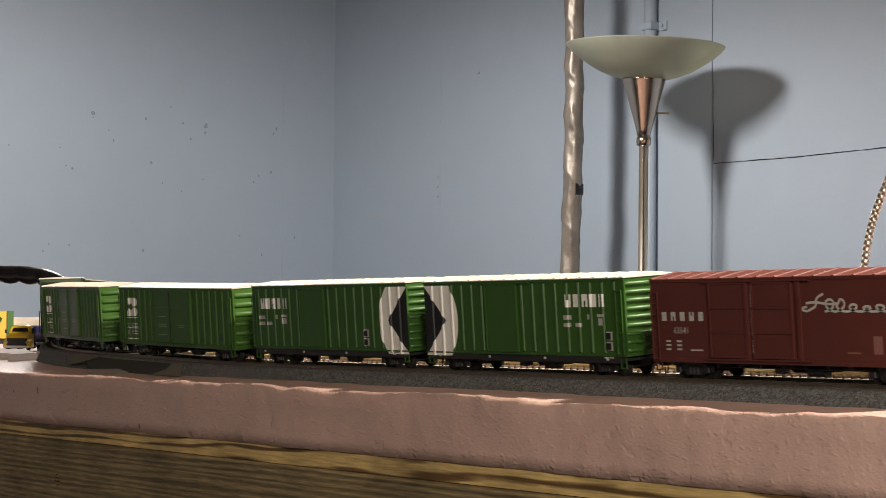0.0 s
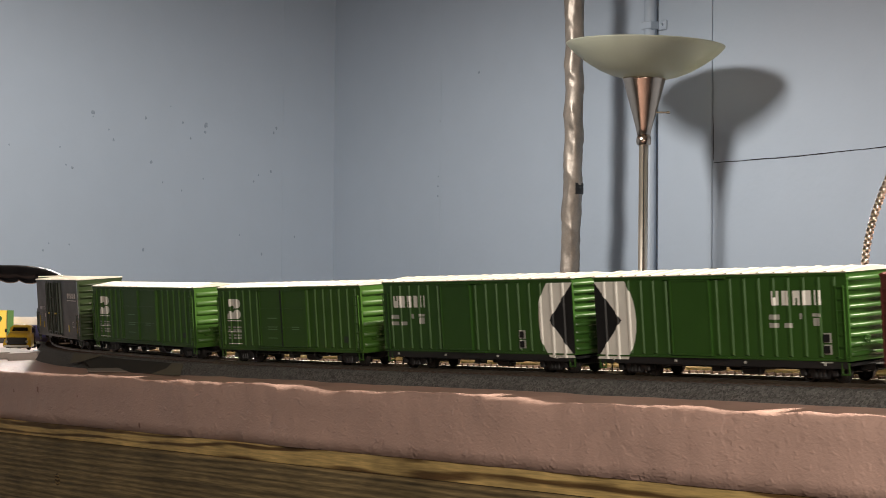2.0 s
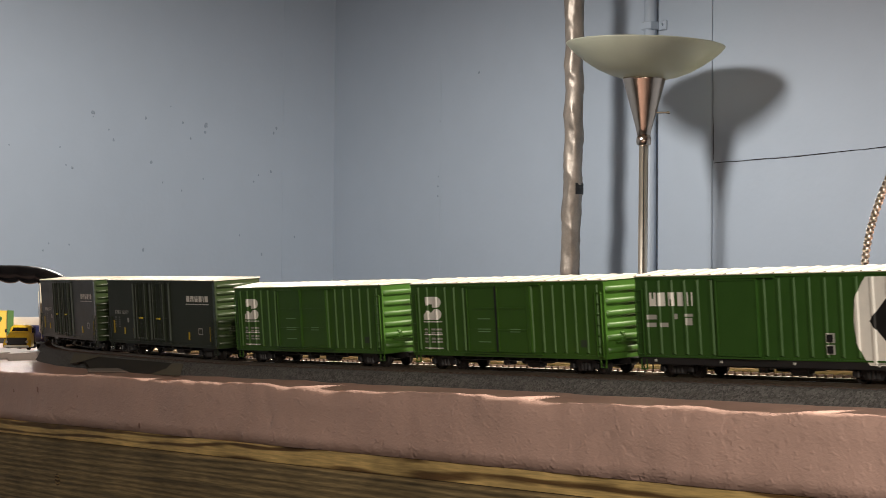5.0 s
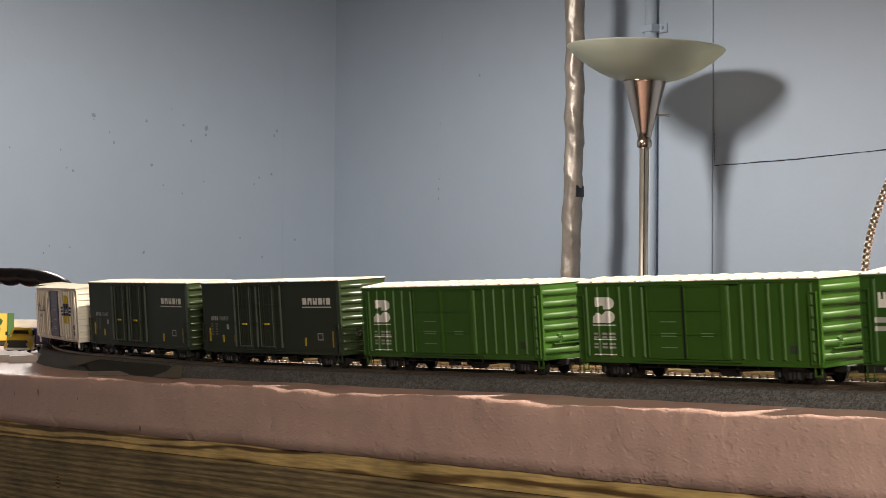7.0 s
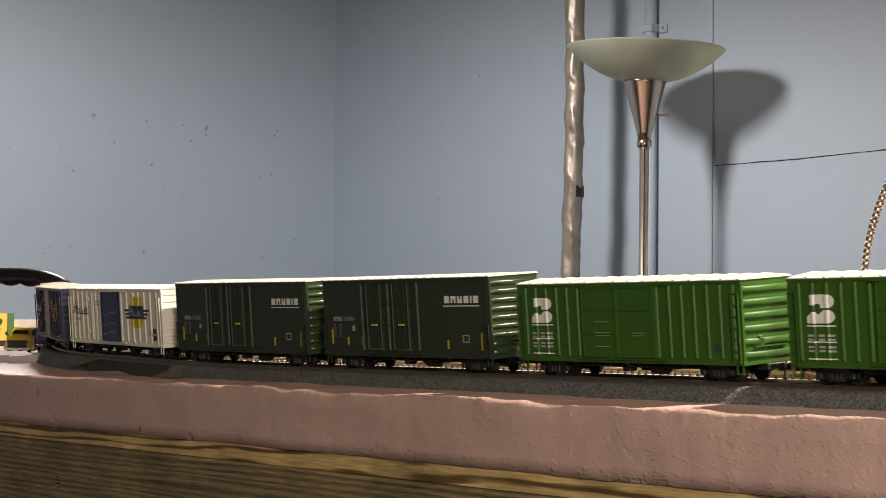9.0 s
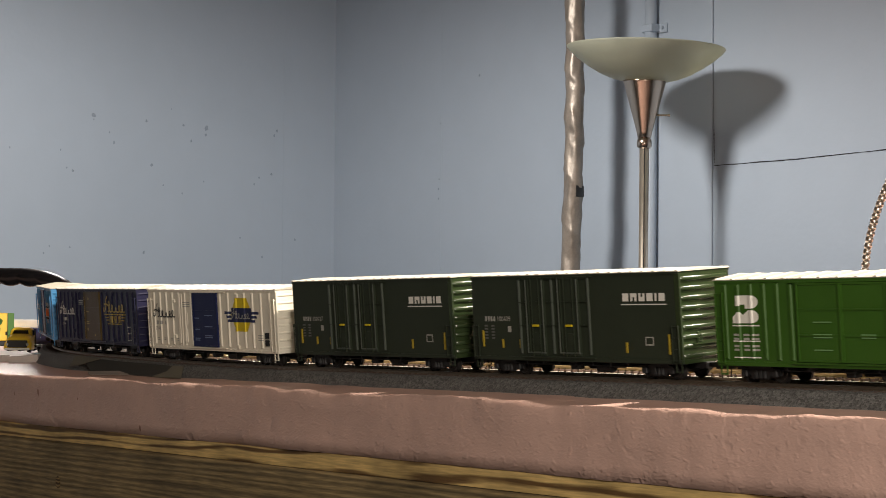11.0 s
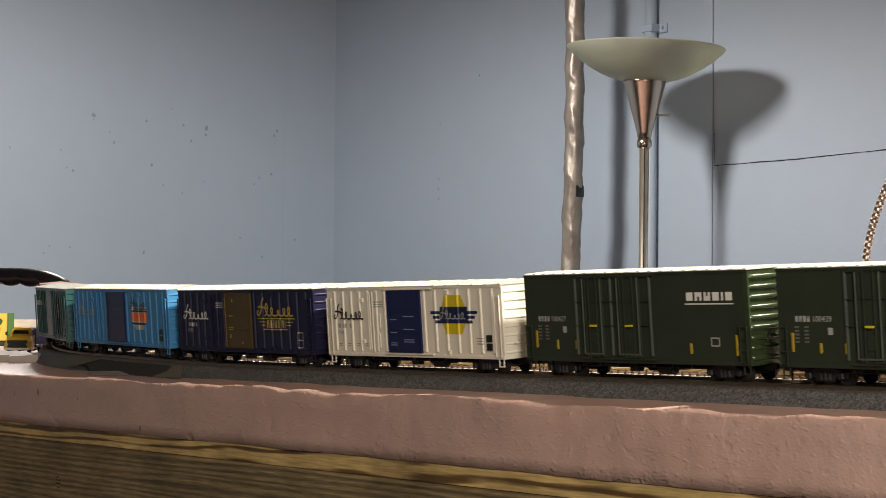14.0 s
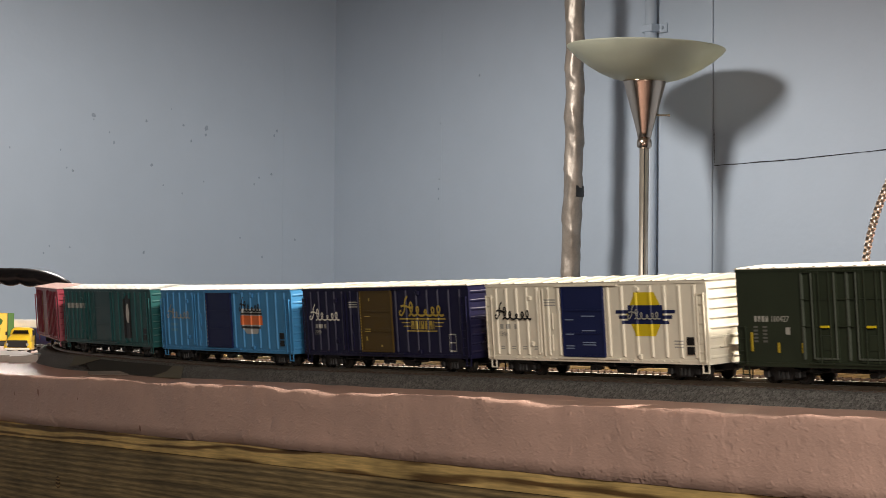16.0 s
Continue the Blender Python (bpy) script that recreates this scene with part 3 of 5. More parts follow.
def block_word(x0, x1, z0, z1, blocks, gap=0.22, stroke=0.36):
    """A wordmark as a row of plain slabs (b), slabs slit from below (n) or above (u), and posts (i)."""
    w = [0.45 if c == "i" else 1.0 for c in blocks]
    out, x, k = [], x0, (x1 - x0) / sum(w)
    h = z1 - z0
    for c, a in zip(blocks, w):
        p, q = x + k * gap / 2, x + k * (a - gap / 2)
        t = (q - p) * stroke
        if c in "ib":
            out.append((p, q, z0, z1))
        else:
            out += [(p, p + t, z0, z1), (q - t, q, z0, z1)]
            out.append((p + t, q - t, z0 + h * 0.5, z1) if c == "n" else (p + t, q - t, z0, z0 + h * 0.55))
        x += k * a
    return out


def loop_script(car, x0, x1, zc, h, material, name="script_mark", label="", lift_off=0.00098, thick=0.0010, loops=5):
    """A flourish: a tall hooked stem with a crossbar, then a running line of loops, as flat ribbons."""
    w = x1 - x0
    lines = []
    stem = []
    for i in range(15):
        a = i / 14
        stem.append((x0 + w * (0.03 + 0.17 * a + 0.03 * math.sin(a * 6)), zc - h * 0.75 + 1.75 * h * a))
    hook = [(x0 + w * (0.03 - 0.05 * math.sin(k / 5 * math.pi)), zc - h * (0.75 - 0.22 * (1 - math.cos(k / 5 * math.pi)))) for k in range(6)]
    lines.append(hook[::-1] + stem)
    lines.append([(x0 + w * (0.02 + 0.30 * k / 6), zc + h * (0.05 + 0.10 * math.sin(k))) for k in range(7)])
    run_on = []
    n = loops * 16
    for i in range(n + 1):
        a = i / n
        ph = a * loops * 2 * math.pi
        tall = 1.7 if a < 0.2 else 0.95 + 0.25 * math.sin(a * 9.0)
        ph += 0.9 * math.sin(a * 7.0)
        run_on.append((x0 + w * (0.20 + 0.78 * a) + w * 0.062 * math.sin(ph), zc - h * 0.42 - h * 0.36 * tall * math.cos(ph) + h * 0.36 * (tall - 1)))
    lines.append(run_on)
    bm = bmesh.new()
    for k, pts in enumerate(lines):
        y = -(W / 2 + lift_off + 0.00004 * k)
        prev = None
        for i, (x, z) in enumerate(pts):
            a, b = pts[max(i - 1, 0)], pts[min(i + 1, len(pts) - 1)]
            d = Vector((b[0] - a[0], b[1] - a[1]))
            d = d.normalized() if d.length else Vector((1, 0))
            q = [bm.verts.new((x - d.y * e, y, z + d.x * e)) for e in (-thick / 2, thick / 2)]
            if prev:
                bm.faces.new((prev[0], q[0], q[1], prev[1]))
            prev = q
    ob = part(name, bm, material, car, label)
    return ob


def paint(name, c, rough=0.42, **k):
    return mat(name, c, rough, vary=k.pop("vary", 0.10), scale=70, bump=0.00005, bump_scale=2500, spec=k.pop("spec", 0.35), **k)


ROOF_PALE = paint("pale_galvanised_roof", (0.56, 0.53, 0.46), 0.45)
YELLOW = paint("yellow_print", (0.62, 0.48, 0.015))
DULL_YELLOW = paint("dull_yellow_paint", (0.34, 0.25, 0.02))
BLACK_MARK = paint("black_print", (0.010, 0.010, 0.011))
NAVY = paint("navy_print", (0.008, 0.014, 0.070))
GOLD = paint("gold_print", (0.42, 0.31, 0.06))
ORANGE = paint("orange_print", (0.70, 0.17, 0.05))
GREY_MARK = paint("grey_print", (0.36, 0.36, 0.33))


def boxcar(label, L, he, side_mat, roof_mat=None, ribs=(), ends=7, rise=0.0026, seams=14, doors=(), door_mat=None, plug=False, z0=SILL, foot=0.0022,
           end_mat=None, low_ladder=False, skip=0, panels=3):
    """A model boxcar on two trucks; its near side faces -y, and it runs towards +x."""
    car = tagged(new("boxcar"), label, "model boxcar", "boxcars of the train")
    for s in (-1, 1):
        part("side_wall", side_mesh(L, he, ribs, (), z0, s, foot), side_mat, car)
        sw = [o for o in car.children if o.name.startswith("side_wall")][-1]
        for za, zb, t in ((z0, z0 + foot, 0.0005), (SILL + he - 0.0012, SILL + he - 0.0001, 0.0006)):
            ya, yb = sorted((s * W / 2, s * (W / 2 + t)))
            part("edge_rail", boxed(-L / 2, L / 2, ya, yb, za, zb), side_mat, sw)
        ew = part("end_wall", end_mesh(L, he, s, z0, rise), end_mat or side_mat, car)
        h = he - (z0 - SILL)
        em = mesh_of(end_rib_mesh(h / (ends + 0.5) * (0.27 if ends != 8 else 0.16), s, {6: 0.0014, 8: 0.0006}.get(ends, 0.0013)), end_mat or side_mat)
        for k in range(ends):
            part("end_rib", em, side_mat, ew, smooth=True).location = (s * L / 2, 0, z0 + h * (k + 0.75) / (ends + 0.5))
        if ribs:
            rm = mesh_of(rib_mesh(SILL + he - 0.0018 - (z0 + foot + 0.0008), s), side_mat)
            for r in ribs:
                part("rib", rm, side_mat, sw).location = (r, s * W / 2, z0 + foot + 0.0008)
    rf = part("roof", roof_mesh(L, he, rise), roof_mat or ROOF_PALE, car, "roof with raised cross seams")
    sm = mesh_of(seam_mesh(he, rise), roof_mat or ROOF_PALE)
    for k in range(seams + 1):
        part("roof_seam", sm, side_mat, rf).location.x = -L / 2 + 0.0012 + (L - 0.0024) * k / seams
    za, zb = z0 + foot + 0.0006, SILL + he - 0.0020
    for k, (a, b) in enumerate(doors):
        for s in (-1, 1):
            add_door(car, a, b, za, zb, s, door_mat or side_mat, plug, panels)
    if doors:
        a, b = min(d[0] for d in doors) - 0.004, max(d[1] for d in doors) + 0.012
        for s in (-1, 1):
            ya, yb = sorted((s * W / 2, s * (W / 2 + 0.0017)))
            part("door_track", boxed(a, b, ya, yb, za - 0.0012, za - 0.0004), side_mat, car)
            part("door_track", boxed(a, b, ya, yb, zb + 0.0002, zb + 0.0008), side_mat, car)
    part("underframe", under_mesh(L), BLACK, car, "black underframe with brake gear")
    zl = SILL + (he * 0.42 if low_ladder else he * 0.86)
    for s in (-1, 1):
        for x in (-L / 2 + 0.0012, L / 2 - 0.0060):
            if not (skip and x * skip > 0):
                part("ladder", ladder_mesh(x, s, z0 + 0.001, zl), side_mat, car)
        for x in (-L / 2 + 0.0035, L / 2 - 0.0035):
            part("step", stirrup_mesh(x, s), side_mat, car)
    bw = bmesh.new()
    xb = L / 2 + 0.0014
    lathe([(0.0017, -0.0002), (0.0021, 0), (0.0017, 0.0002), (0.0015, 0), (0.0017, -0.0002)], 18, bw, Matrix.Translation((xb, -0.0065, SILL + he * 0.27)) @ Matrix.Rotation(radians(90), 4, "Y"))
    for k in range(3):
        a = k * math.pi / 3
        rod(bw, (xb, -0.0065 - 0.0024 * math.cos(a), SILL + he * 0.27 - 0.0024 * math.sin(a)), (xb, -0.0065 + 0.0024 * math.cos(a), SILL + he * 0.27 + 0.0024 * math.sin(a)), 0.00025, 5)
    rod(bw, (L / 2 + 0.0006, -0.0065, SILL + he * 0.27), (xb, -0.0065, SILL + he * 0.27), 0.0005, 6)
    part("brake_wheel", bw, end_mat or side_mat, car)
    part("brake_housing", boxed(L / 2, L / 2 + 0.0011, -0.0080, -0.0050, SILL + he * 0.20, SILL + he * 0.34, bevel=0.0004), end_mat or side_mat, car)
    part("end_platform", boxed(L / 2, L / 2 + 0.0020, -0.0115, 0.0115, SILL + he * 0.20, SILL + he * 0.215), end_mat or side_mat, car)
    for s in (-1, 1):
        c = part("coupler", COUPLER, BLACK, car)
        c.matrix_basis = Matrix.Translation((s * (L / 2 - 0.001), 0, -0.0012)) @ Matrix.Rotation(0 if s > 0 else math.pi, 4, "Z")
        tk = part("truck", BOLSTER, BLACK, car, "black truck with four steel wheels")
        tk.matrix_basis = Matrix.Translation((s * (L / 2 - 0.024), 0, 0))
        part("sideframe", FRAME_N, BLACK, tk)
        part("sideframe", FRAME_F, BLACK, tk)
        for x in (-0.0103, 0.0103):
            w = part("wheelset", WHEELSET, STEEL, tk, smooth=False)
            w.matrix_basis = Matrix.Translation((x, 0, 0.0048))
    return car


def spread(a, b, n):
    return [a + (b - a) * k / (n - 1) for k in range(n)] if n > 1 else [(a + b) / 2]


TRAIN = []


def couple(car, off, L):
    TRAIN.append((car, off, L))
    return car


# the brown riveted car that leads
M = paint("oxide_brown_paint", (0.076, 0.019, 0.015), 0.5)
L, he = 0.179, 0.0430
oxide = couple(boxcar("oxide brown riveted boxcar with faded pale markings", L, he, M, paint("oxide_roof", (0.12, 0.034, 0.028), 0.55), doors=((-0.0460, -0.0185), (-0.0160, 0.0110)), ends=7), 1.2087, L)
sd = Side(L, he, (), ((-0.0460, -0.0185, 0.0016), (-0.0160, 0.0110, 0.0016)))
X = -L / 2
for k, x in enumerate((X + 0.0425, X + 0.0730)):
    sd.bars("rivet_strip", [(x, x + 0.0008, SILL + 0.006 + 0.00135 * i, SILL + 0.0068 + 0.00135 * i) for i in range(25) if (i * 7 + k) % 11 not in (3,)], GREY_MARK, oxide, "dashed pale strip beside a door")
part("door_post", boxed(X + 0.1035, X + 0.1058, -W / 2 - 0.0012, -W / 2, SILL + 0.002, SILL + he - 0.002), M, oxide)
part("door_post", boxed(X + 0.0690, X + 0.0708, -W / 2 - 0.0018, -W / 2, SILL + 0.002, SILL + he - 0.002), M, oxide)
sd.bars("reporting_mark", block_word(X + 0.006, X + 0.040, SILL + 0.0215, SILL + 0.0262, "bnbub", 0.50), GREY_MARK, oxide, "faded pale block mark")
text_on(sd, "63541", X + 0.0160, SILL + 0.0150, 0.0046, GREY_MARK, oxide, "car_number", lift=0.0002)
sd.bars("data_lines", [(X + 0.010 + 0.008 * c, X + 0.0135 + 0.008 * c, SILL + 0.0062 + 0.0021 * r, SILL + 0.0072 + 0.0021 * r) for c in (0, 1) for r in range(3)] + [(X + 0.028, X + 0.037, SILL + 0.006, SILL + 0.0068)], GREY_MARK, oxide)
loop_script(oxide, X + 0.108, X + 0.174, SILL + 0.0300, 0.0048, GREY_MARK, "emblem", "pale flowing script emblem", 0.0003, 0.0012, 7)
sd.bars("shield", [(X + 0.150, X + 0.1555, SILL + 0.006, SILL + 0.0145), (X + 0.134, X + 0.142, SILL + 0.006, SILL + 0.0068)], paint("dull_shield", (0.17, 0.08, 0.07)), oxide)

# two dark green cars with the halves of a black and white disc
CPG = paint("bright_green_paint", (0.028, 0.080, 0.013), 0.36)


def disc_half(sd, L, he, s, car):
    """Half of a clipped white disc with a black triangle at the end of a car."""
    zc, r, cap = SILL + 0.0214, (0.0300 if s > 0 else 0.0322), 0.0210
    xe = s * (L / 2 - 0.0002)

    def white(x):
        d = abs(xe - x)
        h = min(cap, math.sqrt(max(0, r * r - d * d))) if d < r else 0
        k = max(0.0, min(cap, 0.0205 - d))
        return [(zc - h, zc - k), (zc + k, zc + h)] if k else [(zc - h, zc + h)]

    def black(x):
        k = max(0.0, min(cap, 0.0205 - abs(xe - x)))
        return [(zc - k, zc + k)]
    a, b = sorted((xe, xe - s * r))
    sd.print_on("white_half_disc", white, a, b, WHITE_MARK, car, "white half disc emblem")
    a, b = sorted((xe, xe - s * 0.0205))
    sd.print_on("black_triangle", black, a, b, BLACK_MARK, car, "black triangle inside the white disc")


for nm, off, L, mir in (("a", 1.0084, 0.180, -1), ("b", 0.8096, 0.1805, 1)):
    he = 0.0446
    d0 = (-0.030, -0.001)
    ribs = spread(-L / 2 + 0.008, d0[0] - 0.004, 6) + spread(d0[1] + 0.004, L / 2 - 0.008, 9)
    car = couple(boxcar("bright green boxcar with half a black and white disc", L, he, CPG, ribs=ribs, doors=(d0,), ends=9, z0=SILL + 0.0020, foot=0.0008, seams=16, rise=0.0018, skip=mir, panels=1), off, L)
    part("side_sill", boxed(-L / 2 + 0.002, L / 2 - 0.002, -W / 2 + 0.0002, -W / 2 + 0.0012, SILL - 0.0016, SILL + 0.0020), BLACK, car, "black side sill")
    for x in (-L / 2 + 0.012, L / 2 - 0.017, -0.03, 0.02):
        part("jack_pad", boxed(x, x + 0.0016, -W / 2 - 0.0004, -W / 2 + 0.0004, SILL - 0.0003, SILL + 0.0010, bevel=0.0002), GREY_MARK, car)
    sd = Side(L, he, ribs, ((d0[0], d0[1], 0.0014),))
    disc_half(sd, L, he, mir, car)
    xw = -L / 2 + 0.0095 if mir > 0 else L / 2 - 0.0500
    sd.bars("wordmark", block_word(xw, xw + 0.0345, SILL + 0.0290, SILL + 0.0362, "ubnbii", 0.30), WHITE_MARK, car, "white block wordmark")
    sd.bars("reporting_mark", [(xw - 0.001, xw + 0.006, SILL + 0.0220, SILL + 0.0245), (xw - 0.001, xw + 0.0055, SILL + 0.0180, SILL + 0.0203), (xw + 0.009, xw + 0.0145, SILL + 0.0180, SILL + 0.0203)], GREY_MARK, car)
    sd.bars("shield", [(xw + 0.0275, xw + 0.0330, SILL + 0.0235, SILL + 0.0250), (xw + 0.0280, xw + 0.0325, SILL + 0.0190, SILL + 0.0228), (xw + 0.0192, xw + 0.0218, SILL + 0.0222, SILL + 0.0250)], GREY_MARK, car)
    xs = L / 2 - 0.0160 if mir < 0 else L / 2 - 0.0475
    for z in (SILL + 0.0052, SILL + 0.0108):
        sd.bars("stencil_frame", [(xs, xs + 0.0050, z, z + 0.0048)], GREY_MARK, car)
        part("stencil_panel", boxed(xs + 0.0006, xs + 0.0044, -W / 2 - 0.0011, -W / 2 - 0.0009, z + 0.0006, z + 0.0042), BLACK_MARK, car)
    sd.bars("end_stencil", [(L / 2 - 0.018, L / 2 - 0.011, SILL + 0.001, SILL + 0.0016)], GREY_MARK, car)

# two mid green cars with a white monogram
BNG = paint("cascade_green_paint", (0.033, 0.092, 0.010), 0.42)


def monogram(sd, x0, z0, car):
    """Two stacked white blocks with a slanting cut: a plain shape, no letters."""
    def spans(x):
        u = (x - x0) / 0.0182
        if not 0 <= u <= 1:
            return []
        out = []
        r = 0.0066 * (1 if u < 0.72 else math.sqrt(max(0.0, 1 - ((u - 0.72) / 0.28) ** 2)))
        lo, hi = z0 + 0.0033 - r / 2, z0 + 0.0033 + r / 2
        if u > 0.02:
            top = hi if u > 0.3 else min(hi, z0 + 0.0066 * (u + 0.25) / 0.55 + 0.0)
            notch = 0.0024 * max(0.0, 1 - abs(u - 0.42) / 0.2)
            out.append((lo, max(lo, top - notch)))
        lo2, hi2 = z0 + 0.0107 - r / 2, z0 + 0.0107 + r / 2
        if u > 0.14:
            bot = lo2 if u < 0.32 or u > 0.5 else lo2 + 0.0020
            out.append((min(bot + 0.0014 * (u < 0.32), hi2), hi2))
        return out
    sd.print_on("monogram", spans, x0, x0 + 0.0182, WHITE_MARK, car, "white block monogram")


for off, split in ((0.6054, True), (0.3968, False)):
    L, he = 0.177, 0.0432
    d0 = -L / 2 + 0.0560
    doors = ((d0, d0 + 0.0275), (d0 + 0.0285, d0 + 0.0560))
    ribs = spread(-L / 2 + 0.007, d0 - 0.0045, 6) + spread(d0 + 0.0590, L / 2 - 0.006, 7)
    car = couple(boxcar("mid green double door boxcar with a white monogram" if split else "mid green boxcar with white monogram and narrow rib doors", L, he, BNG, ribs=ribs, doors=doors, ends=6, rise=0.0019, seams=15), off, L)
    sd = Side(L, he, ribs, ((doors[0][0], doors[1][1], 0.0014),))
    X = -L / 2
    monogram(sd, X + 0.0115, SILL + 0.0215, car)
    for z in (0.0200, 0.0122, 0.0040):
        sd.bars("stripe", [(X + 0.0115, X + 0.0300, SILL + z, SILL + z + 0.0006)], WHITE_MARK, car)
    sd.bars("data_lines", [(X + 0.0120 + 0.0066 * c, X + 0.0162 + 0.0066 * c, SILL + z, SILL + z + 0.0011) for c in range(3) for z in (0.0131, 0.0151, 0.0095, 0.0076)], GREY_MARK, car)
    sd.bars("door_lines", [(doors[0][0] + 0.0105, doors[0][0] + 0.0225, SILL + z, SILL + z + 0.0005) for z in (0.0220, 0.0160, 0.0145, 0.0085)] + [(doors[1][0] + 0.012, doors[1][0] + 0.021, SILL + z, SILL + z + 0.0005) for z in (0.0160, 0.0145)], paint("pale_green_print", (0.16, 0.30, 0.13)), car)
    sd.bars("stencil", [(L / 2 - 0.0210, L / 2 - 0.0150, SILL + 0.0065, SILL + 0.0105)], paint("dark_stencil", (0.03, 0.045, 0.03)), car)
    part("door_edge", boxed(doors[1][1] + 0.0004, doors[1][1] + 0.0034, -W / 2 - 0.0016, -W / 2, SILL + 0.003, SILL + he - 0.002), BNG, car, "upright door post")
    if split:
        part("door_gap", boxed(doors[0][1] - 0.0002, doors[1][0] + 0.0002, -W / 2 - 0.0016, -W / 2 - 0.0002, SILL + 0.003, SILL + he - 0.002), BLACK_MARK, car, "dark gap between the doors")
    else:
        part("door_rod", boxed(doors[0][1] - 0.0001, doors[1][0] + 0.0001, -W / 2 - 0.0018, -W / 2 - 0.0002, SILL + 0.003, SILL + he - 0.002), BNG, car)

# two tall blackish green plug door cars
BCG = paint("blackish_green_paint", (0.026, 0.034, 0.022), 0.42, spec=0.20)
# Paler green: the lit edges of door bars and rods, put into colour.
BCR = paint("edge_lit_green", (0.072, 0.085, 0.070), 0.4)
BCE = paint("olive_green_paint", (0.026, 0.042, 0.016), 0.22, spec=0.6)
for off, num in ((0.1949, "100439"), (0.0, "100427")):
    L, he = 0.1753, 0.0484
    X = -L / 2
    doors = ((X + 0.0520, X + 0.0665), (X + 0.0800, X + 0.0960))
    car = couple(boxcar("tall blackish green plug door boxcar with white wordmark", L, he, BCG, doors=doors, plug=True, ends=9, rise=0.0006, seams=20, low_ladder=True, end_mat=BCE), off, L)
    for x in (X + 0.0440, X + 0.0728, X + 0.1037):
        part("door_bar", boxed(x, x + 0.0009, -W / 2 - 0.0012, -W / 2, SILL + 0.004, SILL + he - 0.002), BCR, car)
    for x in (X + 0.0515, X + 0.0660, X + 0.0795, X + 0.0955):
        part("locking_rod", rod(bmesh.new(), (x, -W / 2 - 0.0016, SILL + 0.0045), (x, -W / 2 - 0.0016, SILL + he - 0.0025), 0.0004, 6), BCR, car)
    for a, b in doors:
        part("door_sill", boxed(a, b, -W / 2 - 0.0016, -W / 2 - 0.0004, SILL + 0.0042, SILL + 0.0050), BCR, car)
    for a in (0.020, 0.033, 0.046):
        part("door_rail", boxed(X + 0.044, X + 0.104, -W / 2 - 0.0013, -W / 2 - 0.0008, SILL + a, SILL + a + 0.0004), BCG, car)
    sd = Side(L, he, (), tuple((a, b, 0.0013) for a, b in doors))
    xw = X + 0.1305
    sd.bars("wordmark", block_word(xw, xw + 0.0345, SILL + 0.0331, SILL + 0.0374, "bnubib", 0.24) + [(xw - 0.0005, xw + 0.0345, SILL + 0.0311, SILL + 0.0317)], WHITE_MARK, car, "white block wordmark with underline")
    sd.bars("reporting_mark", block_word(X + 0.0110, X + 0.0210, SILL + 0.0223, SILL + 0.0252, "bnbu", 0.25), GREY_MARK, car)
    text_on(sd, num, X + 0.0222, SILL + 0.0223, 0.0042, GREY_MARK, car, "car_number", lift=0.0002)
    sd.bars("data_lines", [(X + 0.0105 + 0.0062 * c, X + 0.0135 + 0.0062 * c, SILL + 0.0120 + 0.0018 * r, SILL + 0.0130 + 0.0018 * r) for c in (0, 1) for r in range(5)], paint("dim_print", (0.12, 0.12, 0.11)), car)
    for x, z, h in ((0.0085, 0.0075, 0.0095), (0.0265, 0.0070, 0.0050), (0.0425, 0.0070, 0.0050), (0.1030, 0.0060, 0.0055), (0.1325, 0.0055, 0.0055), (0.1655, 0.0050, 0.0105)):
        part("grab_mark", boxed(X + x, X + x + 0.0014, -W / 2 - 0.0007, -W / 2, SILL + z, SILL + z + h, bevel=0.0001), DULL_YELLOW, car, "small yellow grab iron")
    for a, b in doors:
        part("latch", boxed((a + b) / 2 - 0.0025, (a + b) / 2 + 0.0025, -W / 2 - 0.0024, -W / 2 - 0.0012, SILL + 0.0195, SILL + 0.0206), YELLOW, car, "yellow door latch")
    sd.bars("notice", [(X + 0.0320, X + 0.0350, SILL + 0.0160, SILL + 0.0195), (X + 0.1475, X + 0.1540, SILL + 0.0095, SILL + 0.0102), (X + 0.1475, X + 0.1540, SILL + 0.0135, SILL + 0.0142), (X + 0.1475, X + 0.1482, SILL + 0.0095, SILL + 0.0142), (X + 0.1533, X + 0.1540, SILL + 0.0095, SILL + 0.0142)], GREY_MARK, car)
    part("end_corner", boxed(L / 2 - 0.0035, L / 2 + 0.0002, -W / 2 - 0.0003, -W / 2, SILL, SILL + he), BCE, car)


# four ribbed cars with coloured doors
def small_castings(material):
    return (mesh_of(boxed(-0.0009, 0.0009, -0.0005, 0.0005, -0.0004, 0.0004, bevel=0.0002), material),
            mesh_of(boxed(-0.0014, 0.0014, -0.0006, 0.0006, -0.0014, 0.0014, bevel=0.0004), material))


